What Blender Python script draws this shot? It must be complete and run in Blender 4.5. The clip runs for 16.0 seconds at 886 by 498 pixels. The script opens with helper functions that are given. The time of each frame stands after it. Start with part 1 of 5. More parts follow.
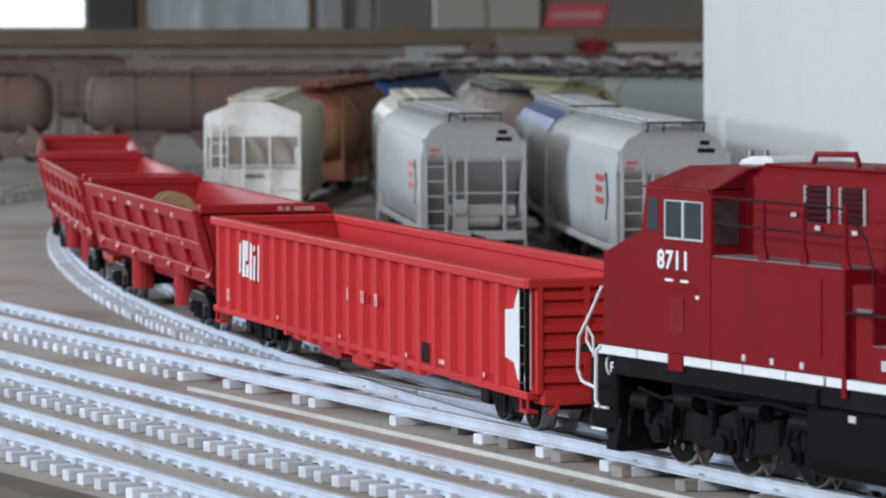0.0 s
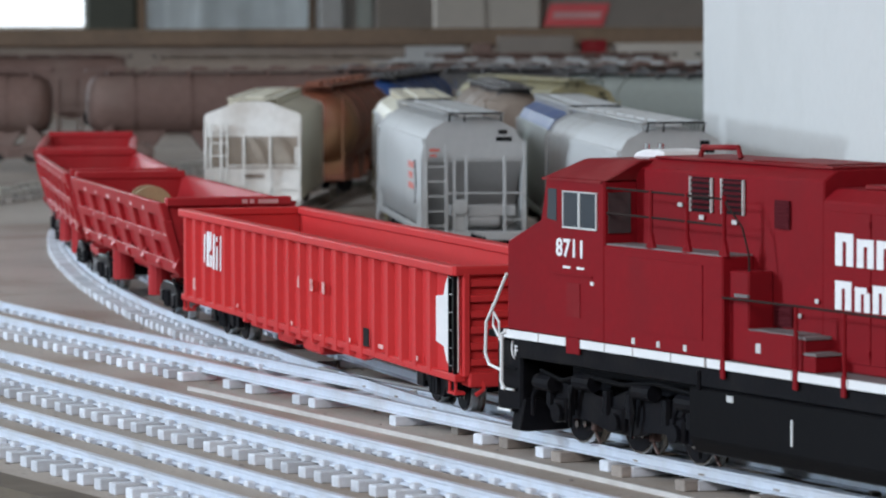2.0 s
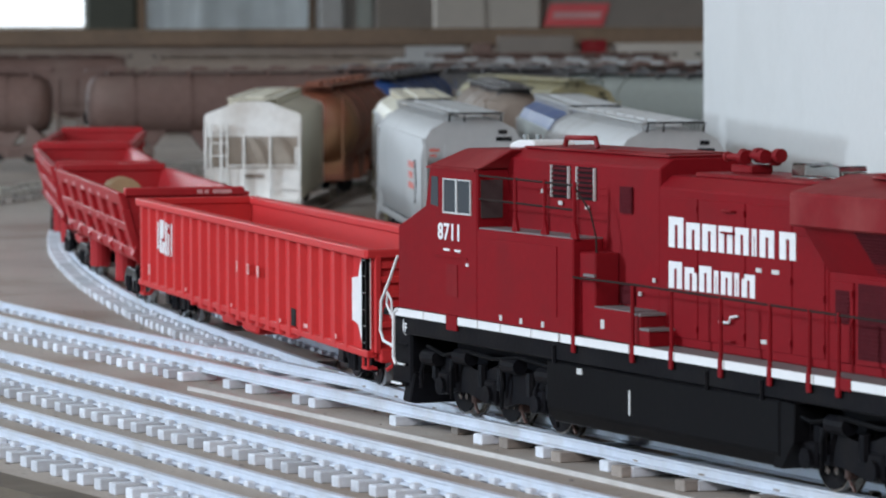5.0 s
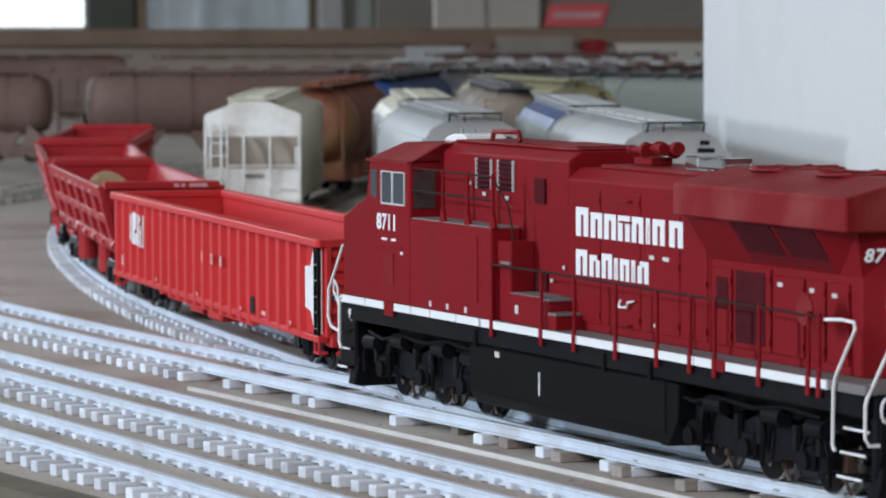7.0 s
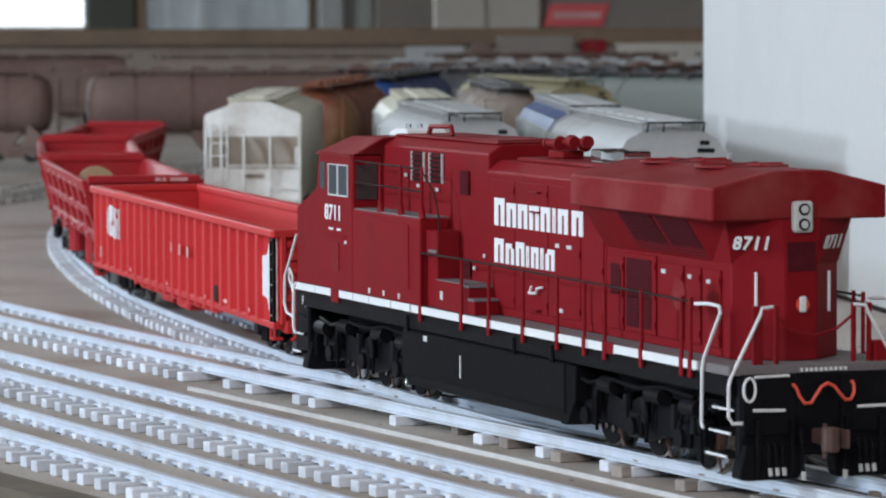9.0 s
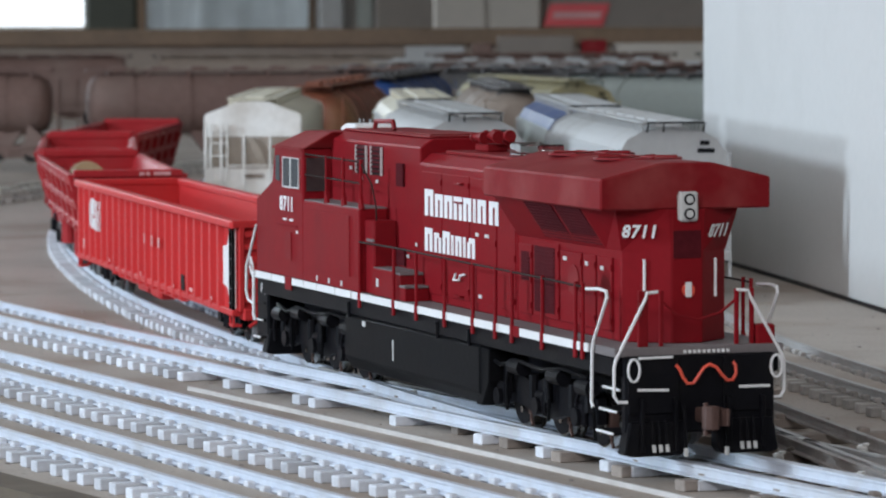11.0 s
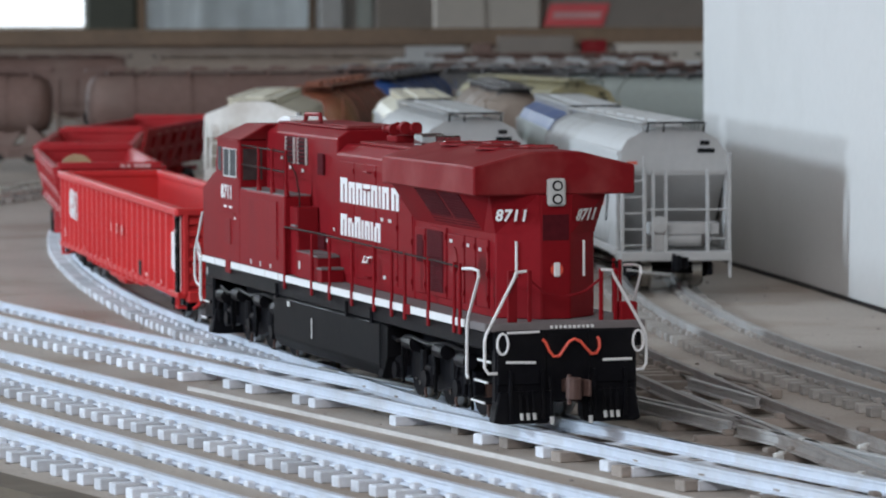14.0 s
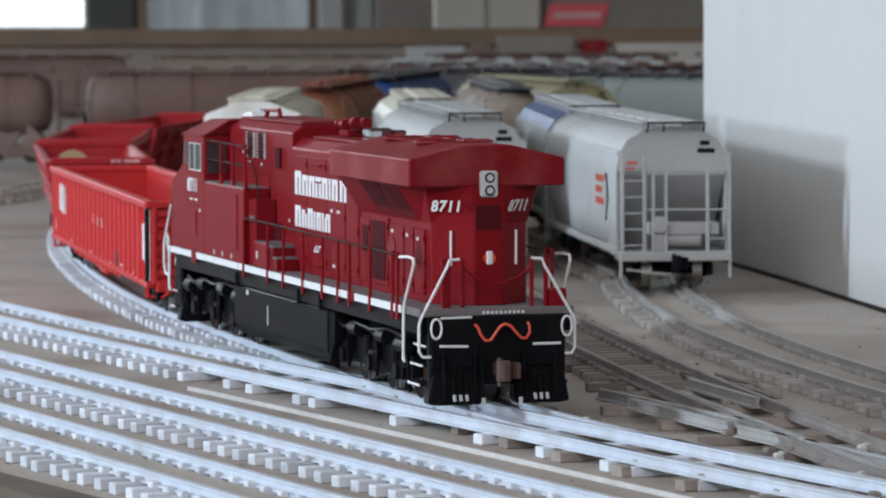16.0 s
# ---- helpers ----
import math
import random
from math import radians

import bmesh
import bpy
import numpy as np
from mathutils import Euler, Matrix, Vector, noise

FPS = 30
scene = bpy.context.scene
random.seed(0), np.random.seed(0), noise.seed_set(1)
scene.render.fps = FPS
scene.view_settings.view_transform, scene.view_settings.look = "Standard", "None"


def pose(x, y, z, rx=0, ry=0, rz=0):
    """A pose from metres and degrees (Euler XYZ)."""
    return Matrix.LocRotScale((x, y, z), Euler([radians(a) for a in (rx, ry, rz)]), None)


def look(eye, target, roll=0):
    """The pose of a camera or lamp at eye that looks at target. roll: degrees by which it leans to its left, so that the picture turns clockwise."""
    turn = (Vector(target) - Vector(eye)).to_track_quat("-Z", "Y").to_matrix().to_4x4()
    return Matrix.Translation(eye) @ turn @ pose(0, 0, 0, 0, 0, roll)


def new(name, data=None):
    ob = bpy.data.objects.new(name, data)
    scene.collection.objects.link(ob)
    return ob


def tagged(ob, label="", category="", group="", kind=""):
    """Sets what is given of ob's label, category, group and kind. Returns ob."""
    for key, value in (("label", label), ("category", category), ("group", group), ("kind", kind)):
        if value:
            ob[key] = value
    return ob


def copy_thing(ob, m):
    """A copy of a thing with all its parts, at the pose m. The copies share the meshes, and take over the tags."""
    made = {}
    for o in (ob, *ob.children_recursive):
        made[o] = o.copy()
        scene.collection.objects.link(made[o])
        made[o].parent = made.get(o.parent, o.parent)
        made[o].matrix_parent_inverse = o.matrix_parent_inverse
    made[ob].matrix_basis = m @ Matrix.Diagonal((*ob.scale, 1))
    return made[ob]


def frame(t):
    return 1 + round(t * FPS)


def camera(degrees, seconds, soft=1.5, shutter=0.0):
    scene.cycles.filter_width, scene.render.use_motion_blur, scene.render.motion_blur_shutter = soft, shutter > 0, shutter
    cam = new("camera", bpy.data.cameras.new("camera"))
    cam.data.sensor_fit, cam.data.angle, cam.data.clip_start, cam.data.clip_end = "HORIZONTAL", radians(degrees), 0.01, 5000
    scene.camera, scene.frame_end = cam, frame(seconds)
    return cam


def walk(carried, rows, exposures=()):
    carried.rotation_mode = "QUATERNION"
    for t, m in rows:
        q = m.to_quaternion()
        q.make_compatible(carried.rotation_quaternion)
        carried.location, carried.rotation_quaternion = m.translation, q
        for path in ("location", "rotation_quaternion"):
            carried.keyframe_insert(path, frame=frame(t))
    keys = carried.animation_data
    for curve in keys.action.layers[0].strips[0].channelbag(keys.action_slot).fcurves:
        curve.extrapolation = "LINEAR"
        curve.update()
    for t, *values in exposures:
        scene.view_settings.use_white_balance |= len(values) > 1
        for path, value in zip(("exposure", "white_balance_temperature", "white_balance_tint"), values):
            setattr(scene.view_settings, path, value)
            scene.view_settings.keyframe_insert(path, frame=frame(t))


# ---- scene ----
# All plan numbers below are millimetres of the model (scale 1:87); MM turns them into metres.
MM = 0.001
ZR = 4.7          # height of the rail head over the table top

# ---- camera: stands still on a tripod beside the layout ----
cam = camera(12.774, 16.0, soft=2.0)
EYE = (0.0, 0.0, (88.53 + ZR) * MM)
PITCH = radians(3.5596)
VIEW = look(EYE, (0.0, math.cos(PITCH), EYE[2] - math.sin(PITCH)), -0.181)
walk(cam, [(0.0, VIEW), (16.0, VIEW)])
cam.data.dof.use_dof = True
cam.data.dof.focus_distance = 0.86
cam.data.dof.aperture_fstop = 85.0

# ---- daylight ----
world = bpy.data.worlds.new("sky")
scene.world = world
world.use_nodes = True
wn = world.node_tree
sky = wn.nodes.new("ShaderNodeTexSky")
sky.sky_type = "NISHITA"
sky.sun_disc = False
sky.sun_elevation, sky.sun_rotation = radians(35), radians(-60)
wn.links.new(sky.outputs[0], wn.nodes["Background"].inputs[0])
wn.nodes["Background"].inputs[1].default_value = 0.12


def window_light(name, eye, target, w, h, power, colour):
    d = bpy.data.lights.new(name, "AREA")
    d.shape, d.size, d.size_y, d.energy, d.color = "RECTANGLE", w, h, power, colour
    ob = new(name, d)
    ob.matrix_world = look(eye, target)
    return ob


window_light("daylight_side_window_low", (-1.88, 0.80, 0.30), (0.1, 1.1, 0.02), 0.18, 0.13, 12, (0.70, 0.85, 1.0))
window_light("daylight_side_window_high", (-1.88, 0.80, 0.72), (0.1, 1.1, 0.02), 0.20, 0.16, 23.5, (0.70, 0.85, 1.0))
window_light("daylight_far_window_low", (-1.65, 4.95, 0.34), (0.09, 1.25, 0.04), 0.42, 0.30, 15, (0.78, 0.89, 1.0))
window_light("daylight_far_window_high", (-1.65, 4.95, 0.86), (0.09, 1.25, 0.04), 0.42, 0.34, 18, (0.76, 0.88, 1.0))
# Added fill light behind the camera, for the car ends that face it.
window_light("daylight_near_window", (-0.7, -1.45, 1.1), (0.0, 1.3, 0.0), 1.5, 0.8, 31, (0.93, 0.94, 1.0))
scene.view_settings.exposure = -0.05


# ---- materials ----
def nodes_of(name):
    m = bpy.data.materials.new(name)
    m.use_nodes = True
    t = m.node_tree
    return m, t, t.nodes["Principled BSDF"]


def link(t, a, b):
    t.links.new(a, b)


def paint(name, base, rough=0.5, metal=0.0, spread=0.12, grain=400.0, blot=25.0, bump=0.03, dirt=None, dirt_amount=0.0, spec=0.5, island=0.0, speckle=0.0):
    """A surface with two scales of colour variation, fine relief and optional dirt of its own shape."""
    m, t, bsdf = nodes_of(name)
    n = t.nodes
    co = n.new("ShaderNodeTexCoord")
    fine, big = n.new("ShaderNodeTexNoise"), n.new("ShaderNodeTexNoise")
    fine.inputs["Scale"].default_value, fine.inputs["Detail"].default_value = grain, 6
    big.inputs["Scale"].default_value, big.inputs["Detail"].default_value = blot, 4
    link(t, co.outputs["Object"], fine.inputs["Vector"])
    link(t, co.outputs["Object"], big.inputs["Vector"])
    mix = n.new("ShaderNodeMath")
    mix.operation = "ADD"
    link(t, fine.outputs[0], mix.inputs[0])
    link(t, big.outputs[0], mix.inputs[1])
    rng = n.new("ShaderNodeMapRange")
    rng.inputs[1].default_value, rng.inputs[2].default_value = 0.6, 1.4
    rng.inputs[3].default_value, rng.inputs[4].default_value = 1 - spread, 1 + spread
    link(t, mix.outputs[0], rng.inputs[0])
    value = rng.outputs[0]
    if island:
        info = n.new("ShaderNodeObjectInfo")
        r2 = n.new("ShaderNodeMapRange")
        r2.inputs[3].default_value, r2.inputs[4].default_value = 1 - island, 1 + island
        link(t, info.outputs["Random"], r2.inputs[0])
        mul = n.new("ShaderNodeMath")
        mul.operation = "MULTIPLY"
        link(t, value, mul.inputs[0])
        link(t, r2.outputs[0], mul.inputs[1])
        value = mul.outputs[0]
    tint = n.new("ShaderNodeVectorMath")
    tint.operation = "SCALE"
    tint.inputs[0].default_value = base
    link(t, value, tint.inputs["Scale"])
    colour = tint.outputs[0]
    if dirt:
        wear = n.new("ShaderNodeTexNoise")
        wear.inputs["Scale"].default_value, wear.inputs["Detail"].default_value = blot * 2.3, 8
        link(t, co.outputs["Object"], wear.inputs["Vector"])
        cut = n.new("ShaderNodeMapRange")
        cut.inputs[1].default_value, cut.inputs[2].default_value = 0.48, 0.70
        cut.inputs[3].default_value, cut.inputs[4].default_value = 0.0, dirt_amount
        link(t, wear.outputs[0], cut.inputs[0])
        mx = n.new("ShaderNodeMix")
        mx.data_type = "RGBA"
        link(t, cut.outputs[0], mx.inputs[0])
        link(t, colour, mx.inputs[6])
        mx.inputs[7].default_value = (*dirt, 1)
        colour = mx.outputs[2]
    if speckle:
        sp = n.new("ShaderNodeTexVoronoi")
        sp.inputs["Scale"].default_value = 260
        link(t, co.outputs["Object"], sp.inputs["Vector"])
        cut = n.new("ShaderNodeMapRange")
        cut.inputs[1].default_value, cut.inputs[2].default_value = 0.08, 0.16
        cut.inputs[3].default_value, cut.inputs[4].default_value = speckle, 0.0
        link(t, sp.outputs[0], cut.inputs[0])
        mx = n.new("ShaderNodeMix")
        mx.data_type = "RGBA"
        link(t, cut.outputs[0], mx.inputs[0])
        link(t, colour, mx.inputs[6])
        mx.inputs[7].default_value = (0.10, 0.075, 0.055, 1)
        colour = mx.outputs[2]
    link(t, colour, bsdf.inputs["Base Color"])
    ro = n.new("ShaderNodeMapRange")
    ro.inputs[3].default_value, ro.inputs[4].default_value = max(0.03, rough - 0.08), min(1, rough + 0.08)
    link(t, big.outputs[0], ro.inputs[0])
    link(t, ro.outputs[0], bsdf.inputs["Roughness"])
    bsdf.inputs["Metallic"].default_value = metal
    bsdf.inputs["Specular IOR Level"].default_value = spec
    if bump:
        b = n.new("ShaderNodeBump")
        b.inputs["Strength"].default_value, b.inputs["Distance"].default_value = bump, 0.001
        link(t, fine.outputs[0], b.inputs["Height"])
        link(t, b.outputs[0], bsdf.inputs["Normal"])
    return m


def glass_mat(name, tint=(0.75, 0.8, 0.82)):
    m, t, bsdf = nodes_of(name)
    bsdf.inputs["Base Color"].default_value = (*tint, 1)
    bsdf.inputs["Transmission Weight"].default_value = 1.0
    bsdf.inputs["Roughness"].default_value = 0.03
    bsdf.inputs["IOR"].default_value = 1.3
    return m


def glow_mat(name, colour, strength):
    m, t, bsdf = nodes_of(name)
    bsdf.inputs["Emission Color"].default_value = (*colour, 1)
    bsdf.inputs["Emission Strength"].default_value = strength
    return m


TABLE = paint("painted_plywood", (0.42, 0.37, 0.325), 0.75, 0, 0.20, 900, 9, 0.25, (0.31, 0.245, 0.195), 0.85, 0.3, speckle=0.35)
# The window light's blue tint on the rails is put into their base colour.
RAILM = paint("daylit_rail", (0.64, 0.69, 0.77), 0.40, 0.15, 0.10, 500, 40, 0.05, (0.42, 0.38, 0.33), 0.35)
RAILB = paint("brown_rail", (0.30, 0.27, 0.25), 0.5, 0.3, 0.2, 400, 40, 0.08, (0.16, 0.12, 0.09), 0.6)
RAILD = paint("dusty_rail", (0.40, 0.39, 0.38), 0.5, 0.2, 0.14, 500, 40, 0.06, (0.27, 0.23, 0.20), 0.5)
# The window's reflection on the far rails is put into this pale, barely metallic colour.
NICKEL = paint("nickel_rail_reflection", (0.82, 0.80, 0.74), 0.35, 0.1, 0.06, 500, 40, 0.02)
SILVER = paint("nickel_rail", (0.78, 0.77, 0.74), 0.3, 0.55, 0.06, 500, 40, 0.02)
TIE = paint("grey_tie", (0.62, 0.645, 0.69), 0.7, 0, 0.15, 900, 60, 0.2, (0.38, 0.35, 0.32), 0.4, 0.3, island=0.18)
TIEB = paint("brown_tie", (0.28, 0.24, 0.21), 0.75, 0, 0.2, 900, 60, 0.2, (0.2, 0.16, 0.13), 0.4, 0.3, island=0.25)
TIED = paint("dusty_tie", (0.38, 0.36, 0.335), 0.75, 0, 0.18, 900, 60, 0.2, (0.25, 0.21, 0.18), 0.5, 0.3, island=0.2)
RED = paint("locomotive_red", (0.215, 0.007, 0.012), 0.50, 0, 0.09, 700, 30, 0.02, (0.175, 0.011, 0.015), 0.6, 0.10)
REDD = paint("dark_red_roof", (0.20, 0.009, 0.013), 0.52, 0, 0.10, 700, 30, 0.04, (0.31, 0.075, 0.07), 0.5, 0.14)
GOND = paint("gondola_red", (0.54, 0.034, 0.036), 0.50, 0, 0.06, 700, 25, 0.02, (0.58, 0.04, 0.035), 0.4, 0.14)
DUMP = paint("dump_car_red", (0.36, 0.019, 0.024), 0.52, 0, 0.08, 700, 25, 0.03, (0.35, 0.04, 0.04), 0.5, 0.16)
BLACK = paint("black_plastic", (0.007, 0.007, 0.009), 0.40, 0, 0.3, 800, 60, 0.06, (0.018, 0.016, 0.015), 0.4, 0.09)
TANKM = paint("satin_black", (0.006, 0.006, 0.007), 0.45, 0, 0.15, 600, 30, 0.04, None, 0, 0.07)
WHITE = paint("white_lettering", (0.80, 0.80, 0.80), 0.5, 0, 0.05, 500, 50, 0.0)
GREYW = paint("walkway_grey", (0.17, 0.15, 0.15), 0.7, 0, 0.12, 900, 50, 0.15)
STEEL = paint("wheel_steel", (0.45, 0.43, 0.40), 0.25, 1.0, 0.1, 600, 60, 0.02)
RUST = paint("rusty_coupler", (0.10, 0.055, 0.045), 0.6, 0.2, 0.25, 600, 80, 0.1)
HOSE = paint("red_hose", (0.75, 0.10, 0.06), 0.4)
DARKGLASS = paint("tinted_pane", (0.05, 0.06, 0.07), 0.12, 0, 0.05, 100, 20, 0.0, spec=0.3)
CLEARP = glass_mat("clear_plastic")
WALLW = paint("white_wall_paint", (0.61, 0.60, 0.585), 0.7, 0, 0.03, 300, 6, 0.08, (0.47, 0.455, 0.43), 0.3, 0.3)
ROOMW = paint("room_wall", (0.50, 0.46, 0.42), 0.8, 0, 0.06, 60, 2, 0.1)
WOOD = paint("brown_wood", (0.17, 0.105, 0.06), 0.55, 0, 0.22, 160, 8, 0.1, (0.09, 0.055, 0.03), 0.5)
DKWOOD = paint("weathered_board", (0.10, 0.075, 0.05), 0.7, 0, 0.3, 200, 14, 0.2, (0.17, 0.14, 0.10), 0.5)
FLOORM = paint("concrete_floor", (0.33, 0.32, 0.31), 0.8, 0, 0.12, 40, 2, 0.1)


# ---- building helpers ----
def part(name, bm, material, parent=None, label="", scale=MM, smooth=False):
    """Links a bmesh, in millimetres, as one mesh object under a thing or a part."""
    me = bpy.data.meshes.new(name)
    bmesh.ops.scale(bm, vec=(scale,) * 3, verts=bm.verts)
    bmesh.ops.recalc_face_normals(bm, faces=bm.faces)
    bm.to_mesh(me)
    bm.free()
    if smooth:
        me.shade_smooth()
    for m in material if isinstance(material, (list, tuple)) else (material,):
        me.materials.append(m)
    ob = new(name, me)
    if parent:
        ob.parent = parent
    if label:
        ob["label"] = label
    return ob


def again(ob, name, parent, m=None):
    """Another object on the same mesh."""
    o = new(name, ob.data)
    o.parent = parent
    if m is not None:
        o.matrix_basis = m
    return o


def box(bm, x0, x1, y0, y1, z0, z1, bevel=0.0, mat=0):
    vs = [bm.verts.new(p) for p in ((x0, y0, z0), (x1, y0, z0), (x1, y1, z0), (x0, y1, z0), (x0, y0, z1), (x1, y0, z1), (x1, y1, z1), (x0, y1, z1))]
    fs = [bm.faces.new([vs[i] for i in f]) for f in ((3, 2, 1, 0), (4, 5, 6, 7), (0, 1, 5, 4), (1, 2, 6, 5), (2, 3, 7, 6), (3, 0, 4, 7))]
    for f in fs:
        f.material_index = mat
    if bevel:
        es = {e for f in fs for e in f.edges}
        r = bmesh.ops.bevel(bm, geom=list(es), offset=bevel, segments=1, affect="EDGES")
        for f in r["faces"]:
            f.material_index = mat
    return vs


def prism(bm, outline, axis, a, b, bevel=0.0, mat=0):
    """Extrudes an outline of 2D points along an axis from a to b."""
    def at(p, k):
        return {"x": (k, p[0], p[1]), "y": (p[0], k, p[1]), "z": (p[0], p[1], k)}[axis]
    va = [bm.verts.new(at(p, a)) for p in outline]
    vb = [bm.verts.new(at(p, b)) for p in outline]
    n = len(outline)
    fs = [bm.faces.new(va), bm.faces.new(list(reversed(vb)))]
    for i in range(n):
        fs.append(bm.faces.new((va[i], vb[i], vb[(i + 1) % n], va[(i + 1) % n])))
    for f in fs:
        f.material_index = mat
    if bevel:
        es = {e for f in fs for e in f.edges}
        r = bmesh.ops.bevel(bm, geom=list(es), offset=bevel, segments=1, affect="EDGES")
        for f in r["faces"]:
            f.material_index = mat


def rod(bm, pts, r, n=6, mat=0):
    """A bent wire through points."""
    pts = [Vector(p) for p in pts]
    rings = []
    for i, p in enumerate(pts):
        d = (pts[min(i + 1, len(pts) - 1)] - pts[max(i - 1, 0)]).normalized()
        u = d.orthogonal().normalized() if abs(d.z) > 0.95 else d.cross(Vector((0, 0, 1))).normalized()
        w = d.cross(u)
        rings.append([bm.verts.new(p + r * (math.cos(2 * math.pi * k / n) * u + math.sin(2 * math.pi * k / n) * w)) for k in range(n)])
    for a, b in zip(rings, rings[1:]):
        best = min(range(n), key=lambda s: sum((a[k].co - b[(k + s) % n].co).length for k in range(n)))
        for k in range(n):
            f = bm.faces.new((a[k], a[(k + 1) % n], b[(k + 1 + best) % n], b[(k + best) % n]))
            f.material_index = mat
    for ring in (rings[0], rings[-1]):
        bm.faces.new(ring).material_index = mat


def disc(bm, centre, axis, r, a, b, n=20, mat=0):
    """A cylinder along an axis, from a to b."""
    pts = [(r * math.cos(2 * math.pi * k / n), r * math.sin(2 * math.pi * k / n)) for k in range(n)]
    x, y, z = centre
    base = {"x": (y, z), "y": (x, z), "z": (x, y)}[axis]
    prism(bm, [(base[0] + p[0], base[1] + p[1]) for p in pts], axis, a, b, 0, mat)


def lettering(name, text, size, material, parent, m, italic=0.0, width=1.0, spacing=1.0, bold=0.0):
    """Raised letters in the built-in font; m places the text's plane (millimetres)."""
    cu = bpy.data.curves.new(name, "FONT")
    cu.body, cu.size, cu.shear, cu.space_character = text, size, italic, spacing
    cu.extrude, cu.offset, cu.resolution_u = 0.05, bold, 2
    tmp = bpy.data.objects.new(name, cu)
    me = bpy.data.meshes.new_from_object(tmp)
    bpy.data.objects.remove(tmp)
    bpy.data.curves.remove(cu)
    for v in me.vertices:
        v.co = (m @ Vector((v.co.x * width, v.co.y, v.co.z))) * MM
    me.materials.append(material)
    ob = new(name, me)
    ob.parent = parent
    return ob


# Plane whose text runs along +x and faces -y.
SIDE = Matrix(((1, 0, 0, 0), (0, 0, -1, 0), (0, 1, 0, 0), (0, 0, 0, 1)))
# Plane whose text runs along +y and faces +x.
REAR = Matrix(((0, 0, 1, 0), (1, 0, 0, 0), (0, 1, 0, 0), (0, 0, 0, 1)))


def put(x, y, z, m):
    return Matrix.Translation((x, y, z)) @ m


def thing(name, label, category, m=None, group="", kind=""):
    ob = new(name)
    ob.empty_display_size = 0.01
    if m is not None:
        ob.matrix_world = m
    return tagged(ob, label, category, group, kind)


def place(x, y, z, deg):
    """A pose from plan millimetres over the table and a turn."""
    return pose(x * MM, y * MM, z * MM, 0, 0, deg)


# ---- the train's line, as headings along its length ----
KNOTS = ((-400, 30.03), (-60, 29.25), (0, 28.99), (50, 27.95), (100, 26.56), (150, 23.07), (200, 19.88), (250, 18.34), (300, 16.95), (350, 16.47), (425, 15.91), (500, 15.09), (600, 11.48), (742, 8.99), (850, 7.01), (950, 4.37), (1100, -0.94), (1300, -10.76), (1600, -32.8), (1900, -57.72))
STEP = 5.0


def train_line():
    ss = np.arange(-400, 1900 + STEP, STEP)
    al = np.radians(np.interp(ss, [k[0] for k in KNOTS], [k[1] for k in KNOTS]))
    x, y = np.cumsum(-np.sin(al)) * STEP, np.cumsum(np.cos(al)) * STEP
    i = int(400 / STEP)
    return ss, x - x[i] + 102.22, y - y[i] + 671.56


LS, LX, LY = train_line()


def on_line(s):
    return Vector((float(np.interp(s, LS, LX)), float(np.interp(s, LS, LY)), 0))


def run(t):
    """How far the train has gone at t seconds."""
    return -0.000863792 * t ** 4 + 0.02463946 * t ** 3 - 0.16921555 * t ** 2 + 20.71686338 * t


def car_pose(s, b):
    """A car whose trucks stand b before and behind s on the line; its +x end points back along the line."""
    a, c = on_line(s - b), on_line(s + b)
    d = a - c
    m = (a + c) / 2
    return pose(m.x * MM, m.y * MM, ZR * MM, 0, 0, math.degrees(math.atan2(d.y, d.x)))
# ---- tracks ----
def resample(pts, step):
    pts = [Vector((p[0], p[1])) for p in pts]
    d = [0.0]
    for a, b in zip(pts, pts[1:]):
        d.append(d[-1] + (b - a).length)
    ss = np.arange(0, d[-1], step)
    return [Vector((float(np.interp(s, d, [p.x for p in pts])), float(np.interp(s, d, [p.y for p in pts])))) for s in ss]


def smooth_line(pts, step=10.0):
    """A quadratic through plan points, x as a function of y."""
    k = np.polyfit([p[1] for p in pts], [p[0] for p in pts], 2)
    ys = np.arange(min(p[1] for p in pts), max(p[1] for p in pts) + step, step)
    return [(float(np.polyval(k, y)), float(y)) for y in ys]


def offset(pts, d):
    out = []
    for i, p in enumerate(pts):
        a, b = Vector(pts[max(i - 1, 0)]), Vector(pts[min(i + 1, len(pts) - 1)])
        t = (b - a).normalized()
        out.append((p[0] + t.y * d, p[1] - t.x * d))
    return out


RAIL_PROFILE = ((-1.3, 0), (1.3, 0), (1.3, 0.35), (0.4, 0.6), (0.4, 1.8), (0.7, 2.0), (0.7, 2.5), (-0.7, 2.5), (-0.7, 2.0), (-0.4, 1.8), (-0.4, 0.6), (-1.3, 0.35))


def rail_mesh(bm, pts, z0=2.2):
    rings = []
    for i, p in enumerate(pts):
        a, b = Vector(pts[max(i - 1, 0)]), Vector(pts[min(i + 1, len(pts) - 1)])
        t = (b - a).normalized()
        rings.append([bm.verts.new((p[0] + t.y * q[0], p[1] - t.x * q[0], z0 + q[1])) for q in RAIL_PROFILE])
    n = len(RAIL_PROFILE)
    for a, b in zip(rings, rings[1:]):
        for k in range(n):
            bm.faces.new((a[k], b[k], b[(k + 1) % n], a[(k + 1) % n]))
    bm.faces.new(rings[0])
    bm.faces.new(rings[-1])


